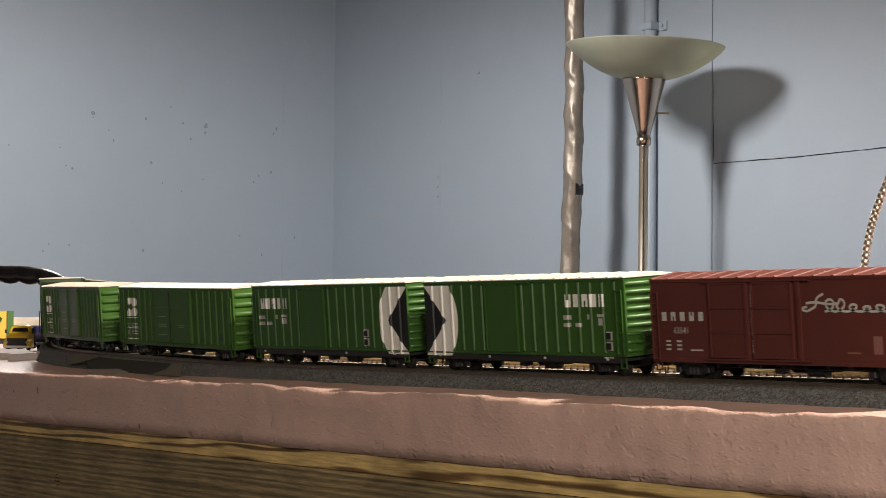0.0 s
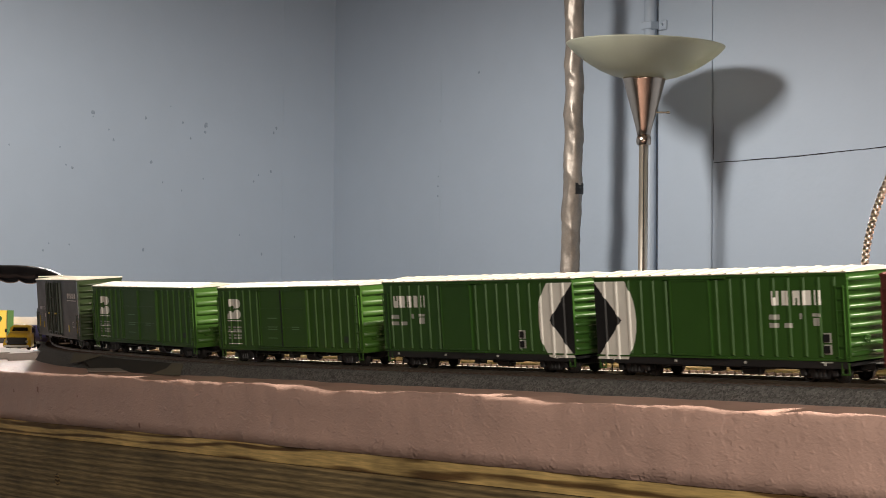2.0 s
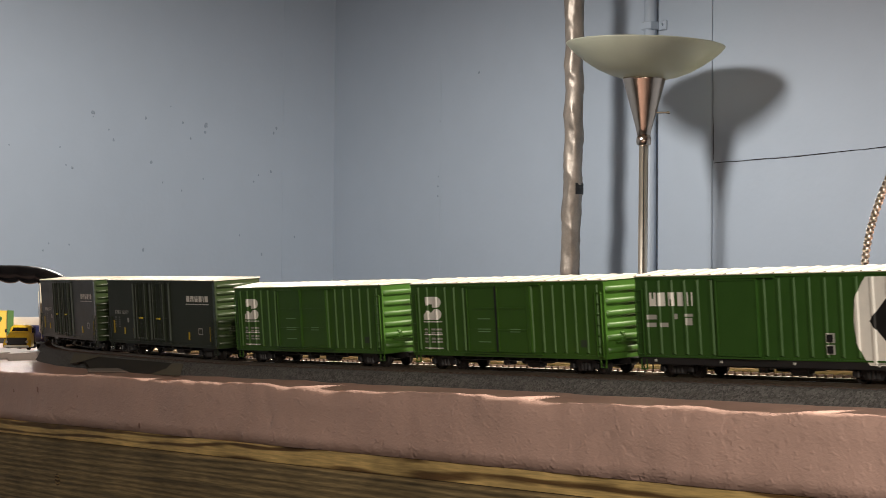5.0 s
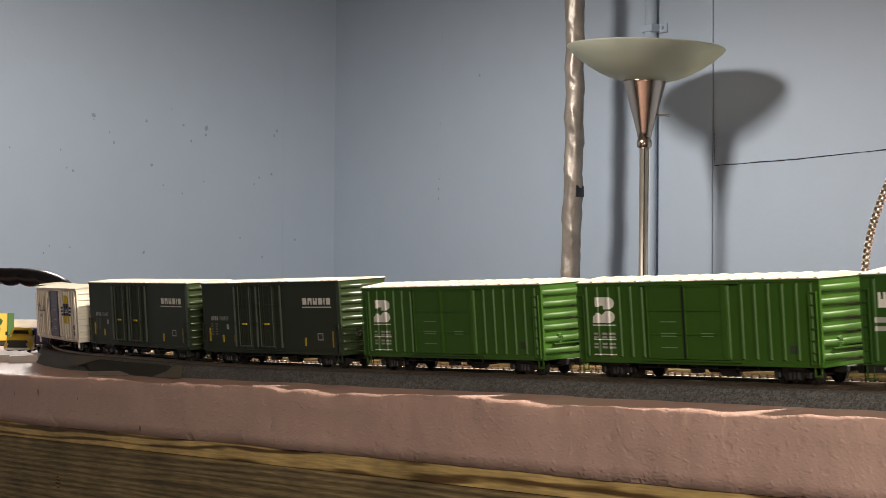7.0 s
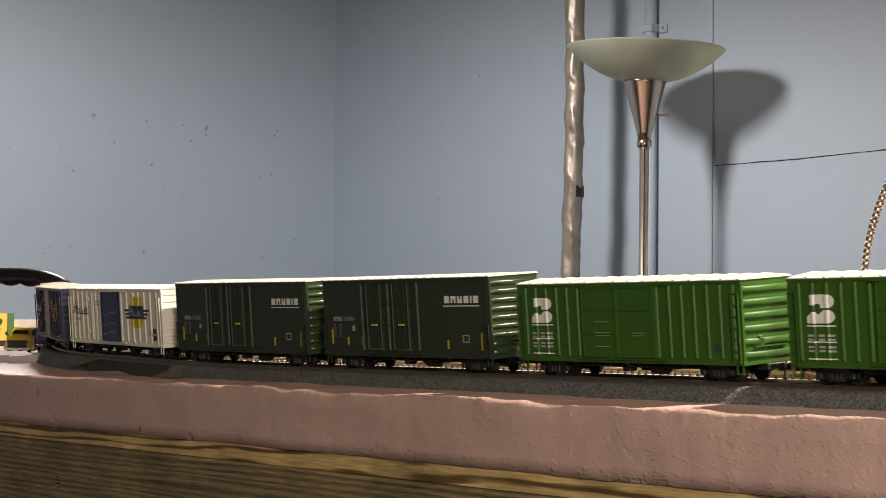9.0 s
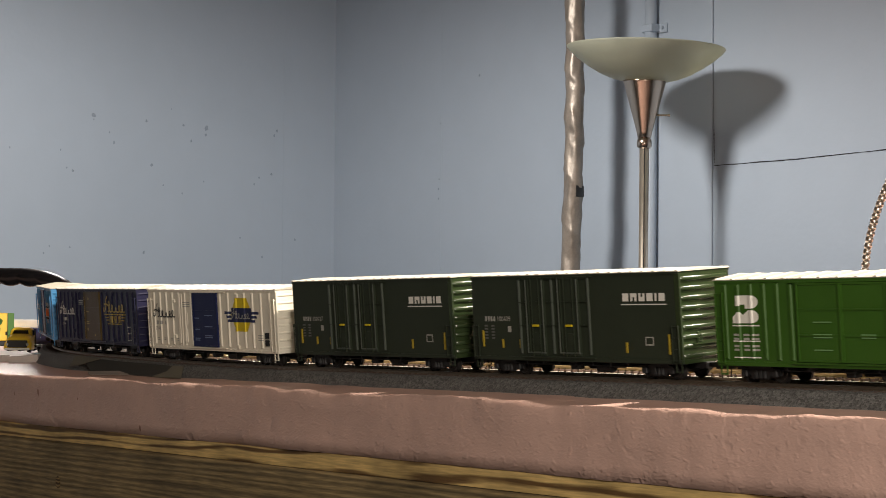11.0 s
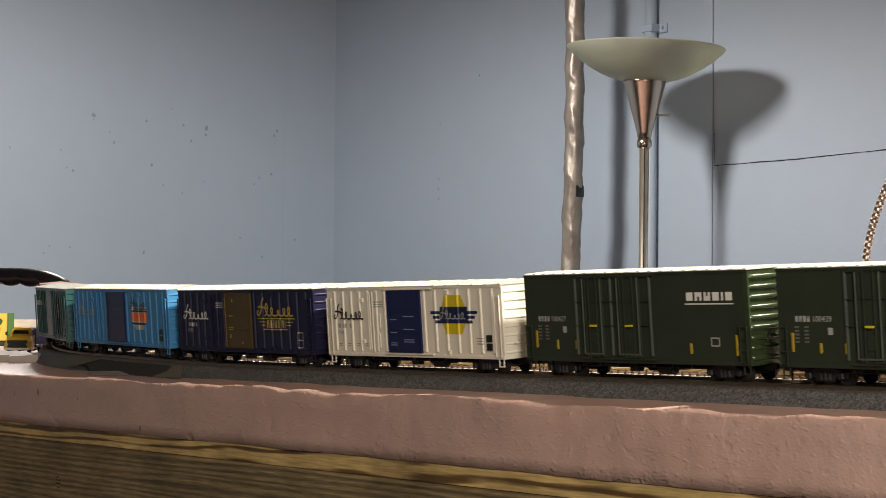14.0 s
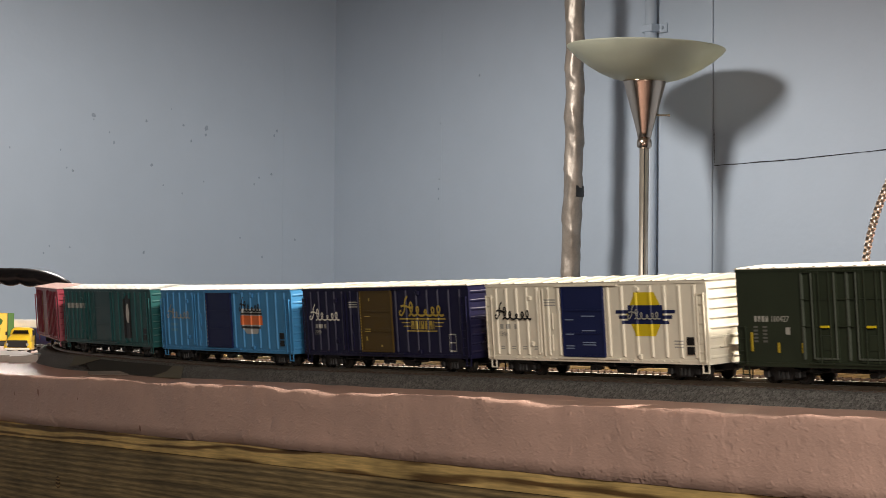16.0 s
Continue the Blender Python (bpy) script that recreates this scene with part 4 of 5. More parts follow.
def ribbed(label, off, L, paint_side, door_paint, ends=8, roof=None, door=(0.375, 0.565), rise=0.0019, seams=14):
    he = 0.0435
    X = -L / 2
    d = (X + L * door[0], X + L * door[1])
    ribs = spread(X + 0.009, d[0] - 0.0035, 7) + spread(d[1] + 0.0035, L / 2 - 0.009, 7)
    car = couple(boxcar(label, L, he, paint_side, roof, ribs=ribs, doors=(d,), door_mat=door_paint, ends=ends, rise=rise, seams=seams), off, L)
    fixed = small_castings(paint_side)
    for dx, za, zb in ((-0.0185, 0.0045, 0.0400), (-0.0155, 0.0030, 0.0405), (-0.0085, 0.0055, 0.0150), (-0.0078, 0.0180, 0.0270), (-0.0105, 0.0360, 0.0405)):
        part("locking_rod", rod(bmesh.new(), (d[0] + dx, -W / 2 - 0.0013, SILL + za), (d[0] + dx, -W / 2 - 0.0013, SILL + zb), 0.00045, 6), paint_side, car)
    for k in range(24):
        x = X + 0.026 + (L - 0.048) * k / 23
        part("rivet", fixed[0], paint_side, car).location = (x, -W / 2 - 0.0005, SILL + 0.0014)
    for dx, z in ((-0.028, 0.0355), (-0.0275, 0.0095), (0.062, 0.0395), (0.062, 0.0035)):
        part("poling_pad", fixed[1], paint_side, car).location = (d[0] + dx, -W / 2 - 0.0006, SILL + z)
    return car, Side(L, he, ribs, ((d[0], d[1], 0.0014),)), X, d


WHT = paint("cream_white_paint", (0.77, 0.73, 0.62), 0.45, vary=0.05)
car, sd, X, d = ribbed("cream white boxcar with navy door and yellow disc emblem", -0.1998, 0.1815, WHT, NAVY)
zc, xc = SILL + 0.0262, X + 0.1350
def clipped(x):
    k = 0.0117 - 1.55 * max(0.0, abs(x - xc) - 0.0074)
    return [(zc - k, zc + k)]


sd.print_on("yellow_disc", clipped, xc - 0.0146, xc + 0.0146, YELLOW, car, "yellow clipped disc emblem")


def wings(x):
    k = abs(x - xc)
    if k < 0.0135:
        return [(zc - 0.0052, zc + 0.0048)]
    out = []
    if k < 0.0230:
        out.append((zc + 0.0004, zc + 0.0022))
    if k < 0.0205:
        out.append((zc - 0.0024, zc - 0.0006))
    if k < 0.0180:
        out.append((zc - 0.0052, zc - 0.0034))
    return out


sd.print_on("wing_badge", wings, xc - 0.0230, xc + 0.0230, NAVY, car, "navy winged badge", lift=0.0002)
loop_script(car, xc - 0.0122, xc + 0.0125, zc + 0.0008, 0.0042, GREY_MARK, "badge_script", "pale flowing script on the badge", 0.0011, 0.0007)
loop_script(car, X + 0.009, X + 0.041, SILL + 0.0280, 0.0056, BLACK_MARK, label="dark flowing script mark")
sd.bars("reporting_mark", [(X + 0.0115 + 0.0065 * c, X + 0.0145 + 0.0065 * c, SILL + 0.0180, SILL + 0.0207) for c in range(3)], GREY_MARK, car)
text_on(sd, "1946", X + 0.0112, SILL + 0.0138, 0.0042, GREY_MARK, car, "car_number")
sd.bars("data_lines", [(X + 0.0115 + 0.010 * c, X + 0.0150 + 0.010 * c, SILL + z, SILL + z + 0.0006) for c in range(4) for z in (0.0062, 0.0075)] + [(X + 0.052, X + 0.062, SILL + z, SILL + z + 0.0007) for z in (0.0310, 0.0325, 0.0340)] + [(X + 0.156, X + 0.163, SILL + 0.0085 + 0.0016 * k, SILL + 0.0092 + 0.0016 * k) for k in range(3)], GREY_MARK, car)
for z in (0.0052, 0.0102):
    part("stencil_panel", boxed(X + 0.1665, X + 0.1710, -W / 2 - 0.0011, -W / 2, SILL + z, SILL + z + 0.0040), BLACK_MARK, car, "small black stencil panel")
for z in (0.0072, 0.0085, 0.0150, 0.0230):
    sd.bars("door_lines", [(d[0] + 0.003, d[0] + 0.010, SILL + z, SILL + z + 0.0006), (d[0] + 0.017, d[0] + 0.028, SILL + z + 0.002, SILL + z + 0.0026)], paint("pale_blue_print", (0.20, 0.26, 0.42)), car)

NVY = paint("deep_navy_paint", (0.008, 0.008, 0.036), 0.42)
car, sd, X, d = ribbed("deep navy boxcar with brown door and gold emblem", -0.3972, 0.179, NVY, paint("olive_brown_door", (0.075, 0.048, 0.012)))
sd.bars("rivet_strip", [(d[0] + 0.0004, d[0] + 0.0014, SILL + 0.004 + 0.0018 * k, SILL + 0.0050 + 0.0018 * k) for k in range(19)], GOLD, car, "gold dashed strip beside the door")
xc, zc = X + 0.1320, SILL + 0.0255
wing = [(xc - 0.0235, xc + 0.0235, zc - 0.0022, zc - 0.0014), (xc - 0.0215, xc - 0.0125, zc - 0.0044, zc - 0.0038), (xc + 0.0125, xc + 0.0215, zc - 0.0044, zc - 0.0038), (xc - 0.0195, xc - 0.0125, zc - 0.0066, zc - 0.0060),
        (xc + 0.0125, xc + 0.0195, zc - 0.0066, zc - 0.0060), (xc - 0.0155, xc + 0.0155, zc - 0.0096, zc - 0.0089)]
sd.bars("gold_wing", wing, GOLD, car, "gold winged outline")["kind"] = "stuff"
sd.bars("gold_wordmark", block_word(xc - 0.0122, xc + 0.0122, zc - 0.0082, zc - 0.0030, "nbiubni", 0.24), GOLD, car, "gold block wordmark")["kind"] = "stuff"
loop_script(car, xc - 0.0215, xc + 0.0225, zc + 0.0055, 0.0068, GOLD, "badge_script", "gold flowing script", thick=0.0013)
loop_script(car, X + 0.009, X + 0.043, SILL + 0.0275, 0.0058, WHITE_MARK, label="white flowing script mark")
sd.bars("reporting_mark", [(X + 0.0135 + 0.0050 * c, X + 0.0170 + 0.0050 * c, SILL + 0.0175, SILL + 0.0202) for c in range(3)], GREY_MARK, car)
text_on(sd, "1999", X + 0.0130, SILL + 0.0135, 0.0042, GREY_MARK, car, "car_number")
sd.bars("data_lines", [(d[0] + 0.005, d[0] + 0.011, SILL + z, SILL + z + 0.0006) for z in (0.0250, 0.0170, 0.0155)] + [(d[0] + 0.006, d[0] + 0.0078, SILL + 0.0100, SILL + 0.0125), (d[0] + 0.022, d[0] + 0.0235, SILL + 0.006, SILL + 0.0075), (d[0] + 0.010, d[0] + 0.0115, SILL + 0.035, SILL + 0.037)], GOLD, car)
sd.bars("stencil_frame", [(X + 0.159, X + 0.165, SILL + z, SILL + z + 0.0007) for z in (0.0040, 0.0090, 0.0140)] + [(X + 0.159, X + 0.1596, SILL + 0.004, SILL + 0.0147), (X + 0.1644, X + 0.165, SILL + 0.004, SILL + 0.0147)], GREY_MARK, car)
sd.bars("notice", [(X + 0.053, X + 0.064, SILL + z, SILL + z + 0.0007) for z in (0.0310, 0.0325, 0.0340)], GREY_MARK, car)

SKY = paint("sky_blue_paint", (0.055, 0.240, 0.500), 0.42)
car, sd, X, d = ribbed("sky blue boxcar with navy door and round orange emblem", -0.5912, 0.179, SKY, NAVY)
xc, zc, r = X + 0.1270, SILL + 0.0245, 0.0135


def disc(r0):
    return lambda x: [(zc - math.sqrt(max(0, r0 * r0 - (x - xc) ** 2)), zc + math.sqrt(max(0, r0 * r0 - (x - xc) ** 2)))]


sd.print_on("grey_disc", lambda x: [(max(zc - 0.0115, disc(r)(x)[0][0]), zc + 0.006)], xc - r, xc + r, paint("pale_disc_print", (0.42, 0.44, 0.45)), car, "pale round emblem")
sd.bars("orange_band", [(xc - 0.0145, xc + 0.0145, zc - 0.0052, zc + 0.0012)], ORANGE, car, "orange band across the emblem").location.y = -0.0001
sd.bars("black_band", [(xc - 0.0140, xc + 0.0140, zc + 0.0018, zc + 0.0032), (xc - 0.0120, xc + 0.0120, zc - 0.0078, zc - 0.0062)], BLACK_MARK, car).location.y = -0.0001
loop_script(car, xc - 0.0140, xc + 0.0140, zc + 0.0085, 0.0056, BLACK_MARK, "badge_script", "black flowing script over the emblem")
loop_script(car, X + 0.010, X + 0.043, SILL + 0.0275, 0.0056, GREY_MARK, label="pale flowing script mark", thick=0.0009)
sd.bars("data_lines", [(X + 0.013, X + 0.023, SILL + z, SILL + z + 0.002) for z in (0.0135, 0.0175)], paint("dim_blue_print", (0.10, 0.27, 0.45)), car)
for z in (0.0052, 0.0102):
    part("stencil_panel", boxed(X + 0.1640, X + 0.1685, -W / 2 - 0.0011, -W / 2, SILL + z, SILL + z + 0.0040), BLACK_MARK, car, "small black stencil panel")
sd.bars("door_strip", [(d[0] + 0.0004, d[0] + 0.0012, SILL + 0.004 + 0.0026 * k, SILL + 0.0052 + 0.0026 * k) for k in range(13)], GREY_MARK, car)

TEAL = paint("dark_teal_paint", (0.014, 0.085, 0.088), 0.42)
car, sd, X, d = ribbed("dark teal boxcar with a black and white bird emblem", -0.7852, 0.179, TEAL, paint("teal_door", (0.012, 0.062, 0.068)), roof=paint("grey_roof", (0.40, 0.42, 0.42)))
xc = X + 0.1330
sd.print_on("dark_emblem", lambda x: [(SILL + 0.006, SILL + 0.040 - 0.10 * abs(x - xc) ** 0.85 * 3)] if abs(x - xc) < 0.0065 else [], xc - 0.0065, xc + 0.0065, BLACK_MARK, car, "tall black emblem")
sd.print_on("pale_oval", lambda x: [(SILL + 0.0250 - 0.0075 * math.sqrt(max(0, 1 - ((x - xc - 0.001) / 0.0042) ** 2)), SILL + 0.0250 + 0.0075 * math.sqrt(max(0, 1 - ((x - xc - 0.001) / 0.0042) ** 2)))], xc - 0.0032, xc + 0.0052, WHITE_MARK, car, "white oval in the emblem", lift=0.0003)
sd.bars("wordmark", block_word(X + 0.008, X + 0.050, SILL + 0.0280, SILL + 0.0322, "bibnubnb", 0.2), GREY_MARK, car, "pale block wordmark")
for z in (0.0052, 0.0102):
    part("stencil_panel", boxed(X + 0.1640, X + 0.1685, -W / 2 - 0.0011, -W / 2, SILL + z, SILL + z + 0.0040), BLACK_MARK, car, "small black stencil panel")

ROSE = paint("maroon_paint", (0.26, 0.030, 0.055), 0.42)
car, sd, X, d = ribbed("maroon boxcar with a dashed yellow strip by its door", -0.979, 0.179, ROSE, paint("maroon_door", (0.20, 0.022, 0.04)), roof=paint("rose_roof", (0.5, 0.36, 0.36)))
sd.bars("rivet_strip", [(d[0] + 0.0004, d[0] + 0.0030, SILL + 0.004 + 0.0022 * k, SILL + 0.0052 + 0.0022 * k) for k in range(16)], YELLOW, car, "dashed yellow strip")


# ---------- how the train runs ----------
def lean_at(y):
    return TAU * min(1.0, max(0.0, (y - BEND + 0.03) / 0.06))


def car_pose(u, L):
    a, b = track(u - L / 2 + 0.024)[0], track(u + L / 2 - 0.024)[0]
    m, d = (a + b) / 2, b - a
    la, lb = lift(u - L / 2 + 0.024), lift(u + L / 2 - 0.024)
    pitch = -math.degrees(math.atan2(lb - la, L - 0.048))
    return LAY @ Matrix.Translation((m.x, m.y, RAILTOP + (drop(a.y) + drop(b.y) + la + lb) / 2)) @ Matrix.Rotation(-lean_at(m.y), 4, "X") @ pose(0, 0, 0, 0, 0, math.degrees(math.atan2(d.y, d.x))) @ pose(0, 0, 0, 0, pitch, 0)


def motions():
    for car, off, L in TRAIN:
        walk(car, [(t / 4, car_pose(run(t / 4) + off, L)) for t in range(65)])
        trucks = [o for o in car.children if o.name.split(".")[0] == "truck"]
        for tk in trucks:
            s = 1 if tk.location.x > 0 else -1
            x = s * (L / 2 - 0.024)
            rows = []
            for t in range(33):
                u = run(t / 2) + off
                a, b = track(u - L / 2 + 0.024)[0], track(u + L / 2 - 0.024)[0]
                yaw = math.degrees(-track(u + x)[1] - math.atan2(b.y - a.y, b.x - a.x))
                rows.append((t / 2, pose(x, 0, 0, 0, 0, yaw)))
            walk(tk, rows)
            for w in [o for o in tk.children if o.name.split(".")[0] == "wheelset"]:
                wx = w.location.x
                rows = []
                for t in range(193):
                    tt = t / 12
                    rows.append((tt, pose(wx, 0, 0.0048, 0, math.degrees((run(tt) - run(0)) / 0.0048) % 360.0, 0)))
                walk(w, rows)



# ---------- the room's fittings ----------
GLASS = mat("cream_frosted_glass", (0.55, 0.58, 0.49), 0.30, vary=0.05, scale=12, coat=0.3)
gt = GLASS.node_tree
tl, tp, m1, m2 = gt.nodes.new("ShaderNodeBsdfTranslucent"), gt.nodes.new("ShaderNodeBsdfTransparent"), gt.nodes.new("ShaderNodeMixShader"), gt.nodes.new("ShaderNodeMixShader")
tl.inputs[0].default_value, tp.inputs[0].default_value = (0.78, 0.77, 0.60, 1), (0.9, 0.88, 0.76, 1)
m1.inputs[0].default_value, m2.inputs[0].default_value = 0.45, 0.24
gt.links.new(gt.nodes["Principled BSDF"].outputs[0], m1.inputs[1])
gt.links.new(tl.outputs[0], m1.inputs[2])
gt.links.new(m1.outputs[0], m2.inputs[1])
gt.links.new(tp.outputs[0], m2.inputs[2])
gt.links.new(m2.outputs[0], gt.nodes["Material Output"].inputs[0])
NICKEL = mat("brushed_nickel", (0.50, 0.42, 0.35), 0.20, 1.0, vary=0.05, scale=30)
NICKEL.node_tree.nodes["Principled BSDF"].inputs["Anisotropic"].default_value = 0.5
POLE = mat("satin_nickel", (0.70, 0.63, 0.53), 0.36, 0.9, vary=0.05, scale=30)
TAPE = mat("silver_duct_tape", (0.27, 0.235, 0.20), 0.40, 0.45, vary=0.30, scale=22, bump=0.0022, bump_scale=45)
SEAM = mat("dark_crack", (0.02, 0.02, 0.022), 0.9)


def torchiere():
    lamp = tagged(new("floor_lamp"), "brushed nickel torchiere lamp with cream glass bowl, unlit", "floor lamp")
    lamp.matrix_world = Matrix.Translation((-2.638, 2.610, 0)) @ pose(0, 0, 0, 0.25, 0.6, 0)
    part("base", lathe([(0, 0), (0.13, 0), (0.135, 0.006), (0.13, 0.016), (0.05, 0.026), (0.015, 0.034), (0, 0.034)], 48), NICKEL, lamp, smooth=True)
    part("pole", lathe([(0, 0.03), (0.0117, 0.03), (0.0117, 1.552), (0, 1.552)], 24), POLE, lamp, smooth=True)
    # Dark band between the pole's reflections, put in as a thin black strip.
    part("pole_reflection_band", boxed(-0.0012, 0.0012, -0.0122, -0.0112, 0.04, 1.550), BLACK, lamp, "thin dark strip standing in for the dark band in the pole's reflections").matrix_basis = pose(0, 0, 0, 0, 0, 50)
    part("collar", lathe([(0, 1.550), (0.012, 1.550), (0.0178, 1.554), (0.0185, 1.563), (0.0175, 1.572), (0.013, 1.577), (0, 1.577)], 32), NICKEL, lamp, smooth=True)
    part("cone", lathe([(0, 1.576), (0.0165, 1.576), (0.0190, 1.590), (0.0520, 1.712), (0.0540, 1.720), (0, 1.720)], 40), NICKEL, lamp, "flared nickel cone under the bowl", smooth=True)
    sw = rod(bmesh.new(), (0.018, 0.022, 1.633), (0.037, 0.046, 1.633), 0.0026, 10)
    rod(sw, (0.035, 0.0435, 1.633), (0.0395, 0.049, 1.633), 0.0036, 10)
    part("switch_knob", sw, NICKEL, lamp)
    pr = [(0.0, 1.716), (0.055, 1.717), (0.085, 1.727), (0.115, 1.744), (0.145, 1.768), (0.170, 1.792), (0.187, 1.812), (0.1955, 1.826), (0.1965, 1.829), (0.1940, 1.8305),
          (0.184, 1.815), (0.166, 1.796), (0.140, 1.773), (0.110, 1.750), (0.080, 1.734), (0.05, 1.726), (0.0, 1.724)]
    bowl = part("bowl", lathe([(r, (z - 1.716) * 0.74) for r, z in pr], 72), GLASS, lamp, "cream frosted glass bowl", smooth=True)
    bowl.matrix_basis = Matrix.Translation((0, 0, 1.716)) @ pose(0, 0, 0, -0.8, 1.5, 0)


torchiere()


PY = 2.672


def wrapped_pipe():
    th = tagged(new("wrapped_pipe"), "upright pipe wrapped in wrinkled silver duct tape", "pipe")
    bm = bmesh.new()
    n, m = 420, 40
    rings = []
    for i in range(n + 1):
        z = HC * i / n
        cx = -3.002 + 0.020 * z + 0.004 * math.sin(z * 5)
        ring = []
        for j in range(m):
            a = 2 * math.pi * j / m
            wrap = (z * 7.5 + a / (2 * math.pi)) % 1.0
            r = 0.0240 + 0.0036 * noise.noise((z * 16, math.cos(a) * 1.3, math.sin(a) * 1.3)) + 0.0012 * noise.noise((z * 55, math.cos(a) * 3, math.sin(a) * 3)) + 0.0028 * (wrap / 0.07 if wrap < 0.07 else max(0.0, 1 - (wrap - 0.07) / 0.45)) + 0.0016 * max(0.0, noise.noise((z * 24 + a * 0.8, math.cos(a) * 2, 4)))
            ring.append(bm.verts.new((cx + r * math.cos(a), PY + r * math.sin(a), z)))
        rings.append(ring)
    for p, q in zip(rings, rings[1:]):
        for j in range(m):
            bm.faces.new((p[j], p[(j + 1) % m], q[(j + 1) % m], q[j]))
    bm.faces.new(rings[0])
    bm.faces.new(rings[-1])
    part("pipe_wrap", bm, TAPE, th, smooth=True)
    pa = bmesh.new()
    pr = [[pa.verts.new((-2.9720 + r * math.cos(a), PY + r * math.sin(a), z)) for a in [radians(-22 + 8 * k) for k in range(10)]] for r, z in ((0.0285, 1.450), (0.0312, 1.451), (0.0312, 1.479), (0.0285, 1.480))]
    for p, q in zip(pr, pr[1:]):
        for k in range(9):
            pa.faces.new((p[k], p[k + 1], q[k + 1], q[k]))
    part("tape_patch", pa, BLACK, th, "small black tape patch")


wrapped_pipe()


def conduit():
    th = tagged(new("conduit"), "thin wall conduit painted the wall's light blue", "conduit")
    part("tube", rod(bmesh.new(), (-2.897, WY - 0.018, 0), (-2.897, WY - 0.018, HC), 0.0165, 20), WALL_BLUE, th, smooth=True)
    st = boxed(-2.917, -2.877, WY - 0.037, WY, 1.897, 1.919, bevel=0.003)
    box(st, -2.879, -2.850, WY - 0.006, WY, 1.895, 1.921, bevel=0.002)
    part("strap", st, WALL_BLUE, th, "painted pipe strap")
    part("screw", rod(bmesh.new(), (-2.864, WY - 0.011, 1.908), (-2.864, WY - 0.006, 1.910), 0.004, 10), WALL_BLUE, th)


conduit()


def crack(name, pts, w, label):
    """A gap between wall boards: a thin, uneven dark line just proud of the wall."""
    bm = bmesh.new()
    rows = []
    for i in range(61):
        u = i / 60 * (len(pts) - 1)
        k = min(int(u), len(pts) - 2)
        p = Vector(pts[k]).lerp(Vector(pts[k + 1]), u - k)
        d = (Vector(pts[k + 1]) - Vector(pts[k])).normalized()
        s = Vector((-d.z, 0, d.x))
        ww = w * (0.25 + 1.1 * abs(noise.noise((i * 0.31, w * 900, 3))) + 0.35 * random.random())
        p = p + s * 0.0012 * noise.noise((i * 0.2, 1, w * 100))
        rows.append([bm.verts.new((*(p + s * e).xz.to_tuple(), 0)) for e in (-ww, ww)])
    for r in rows:
        for v in r:
            v.co = Vector((v.co.x, WY - 0.0012, v.co.y))
    for a, b in zip(rows, rows[1:]):
        bm.faces.new((a[0], a[1], b[1], b[0]))
    return tagged(part(name, bm, SEAM), label, "wall crack", kind="structure")


crack("trim_crack", [(-2.675, 0, 1.528), (-2.40, 0, 1.5265), (-2.11, 0, 1.531), (-1.6, 0, 1.534)], 0.0016, "dark horizontal gap under a wall board")
crack("trim_crack", [(-2.675, 0, 1.535), (-2.677, 0, 1.63)], 0.0015, "dark upright gap beside a wall board")
crack("trim_crack", [(-2.677, 0, 1.63), (-2.683, 0, 2.0), (-2.684, 0, HC)], 0.0005, "thin upright gap beside a wall board")


def board(name, x0, x1, z0, z1, t, label):
    return tagged(part(name, boxed(x0, x1, WY - t, WY, z0, z1, bevel=t * 0.3), WALL_BLUE), label, "wall panel", kind="structure")


board("trim_board", -2.674, -1.2, 1.529, HC, 0.0010, "painted hatch board in the wall")
board("trim_batten", -2.722, -2.680, 0.0, HC, 0.0050, "painted batten beside the hatch board")
board("trim_seam", -3.853, -3.846, 0.0, HC, 0.0006, "painted seam between wall sheets")
tagged(part("trim_corner", boxed(WX, WX + 0.0007, 2.70, 2.704, 0, HC), WALL_BLUE), "painted seam on the end wall", "wall seam", kind="structure")
SPOT = mat("grey_stain", (0.24, 0.29, 0.35), 0.7, vary=0.3, scale=300)
rs = random.Random(4)
spots = [(2.413, 1.728, 0.010), (2.410, 1.705, 0.007), (1.953, 1.568, 0.006), (2.09, 1.66, 0.006), (2.22, 1.60, 0.006), (2.33, 1.73, 0.005), (2.02, 1.74, 0.009), (2.20, 1.735, 0.006)]
spots += [(1.7 + 1.05 * rs.random(), 1.28 + 0.55 * rs.random(), 0.003 + 0.003 * rs.random()) for _ in range(22)]
bm = bmesh.new()
for y, z, r in spots:
    c = [bm.verts.new((WX + 0.0012, y + 0.75 * r * (0.6 + 0.6 * rs.random()) * math.cos(a), z + 0.95 * r * (0.6 + 0.6 * rs.random()) * math.sin(a))) for a in [k * math.pi / 4.5 for k in range(9)]]
    bm.faces.new(c)
tagged(part("wall_stain", bm, SPOT), "small grey stains scattered on the wall", "stain", kind="stuff")
bm = bmesh.new()
for x, z, r in [(-3.858, 1.50, 0.004), (-3.858, 1.53, 0.004), (-3.856, 1.56, 0.003), (-3.85, 1.73, 0.003), (-3.66, 1.86, 0.005), (-2.72, 1.50, 0.005), (-2.72, 1.49, 0.004), (-2.72, 1.40, 0.003)]:
    bm.faces.new([bm.verts.new((x + r * (0.6 + 0.6 * rs.random()) * math.cos(a), WY - 0.0016, z + r * (0.6 + 0.6 * rs.random()) * math.sin(a))) for a in [k * math.pi / 3.5 for k in range(7)]])
tagged(part("wall_stain", bm, SPOT), "small chips in the painted wall", "stain", kind="stuff")

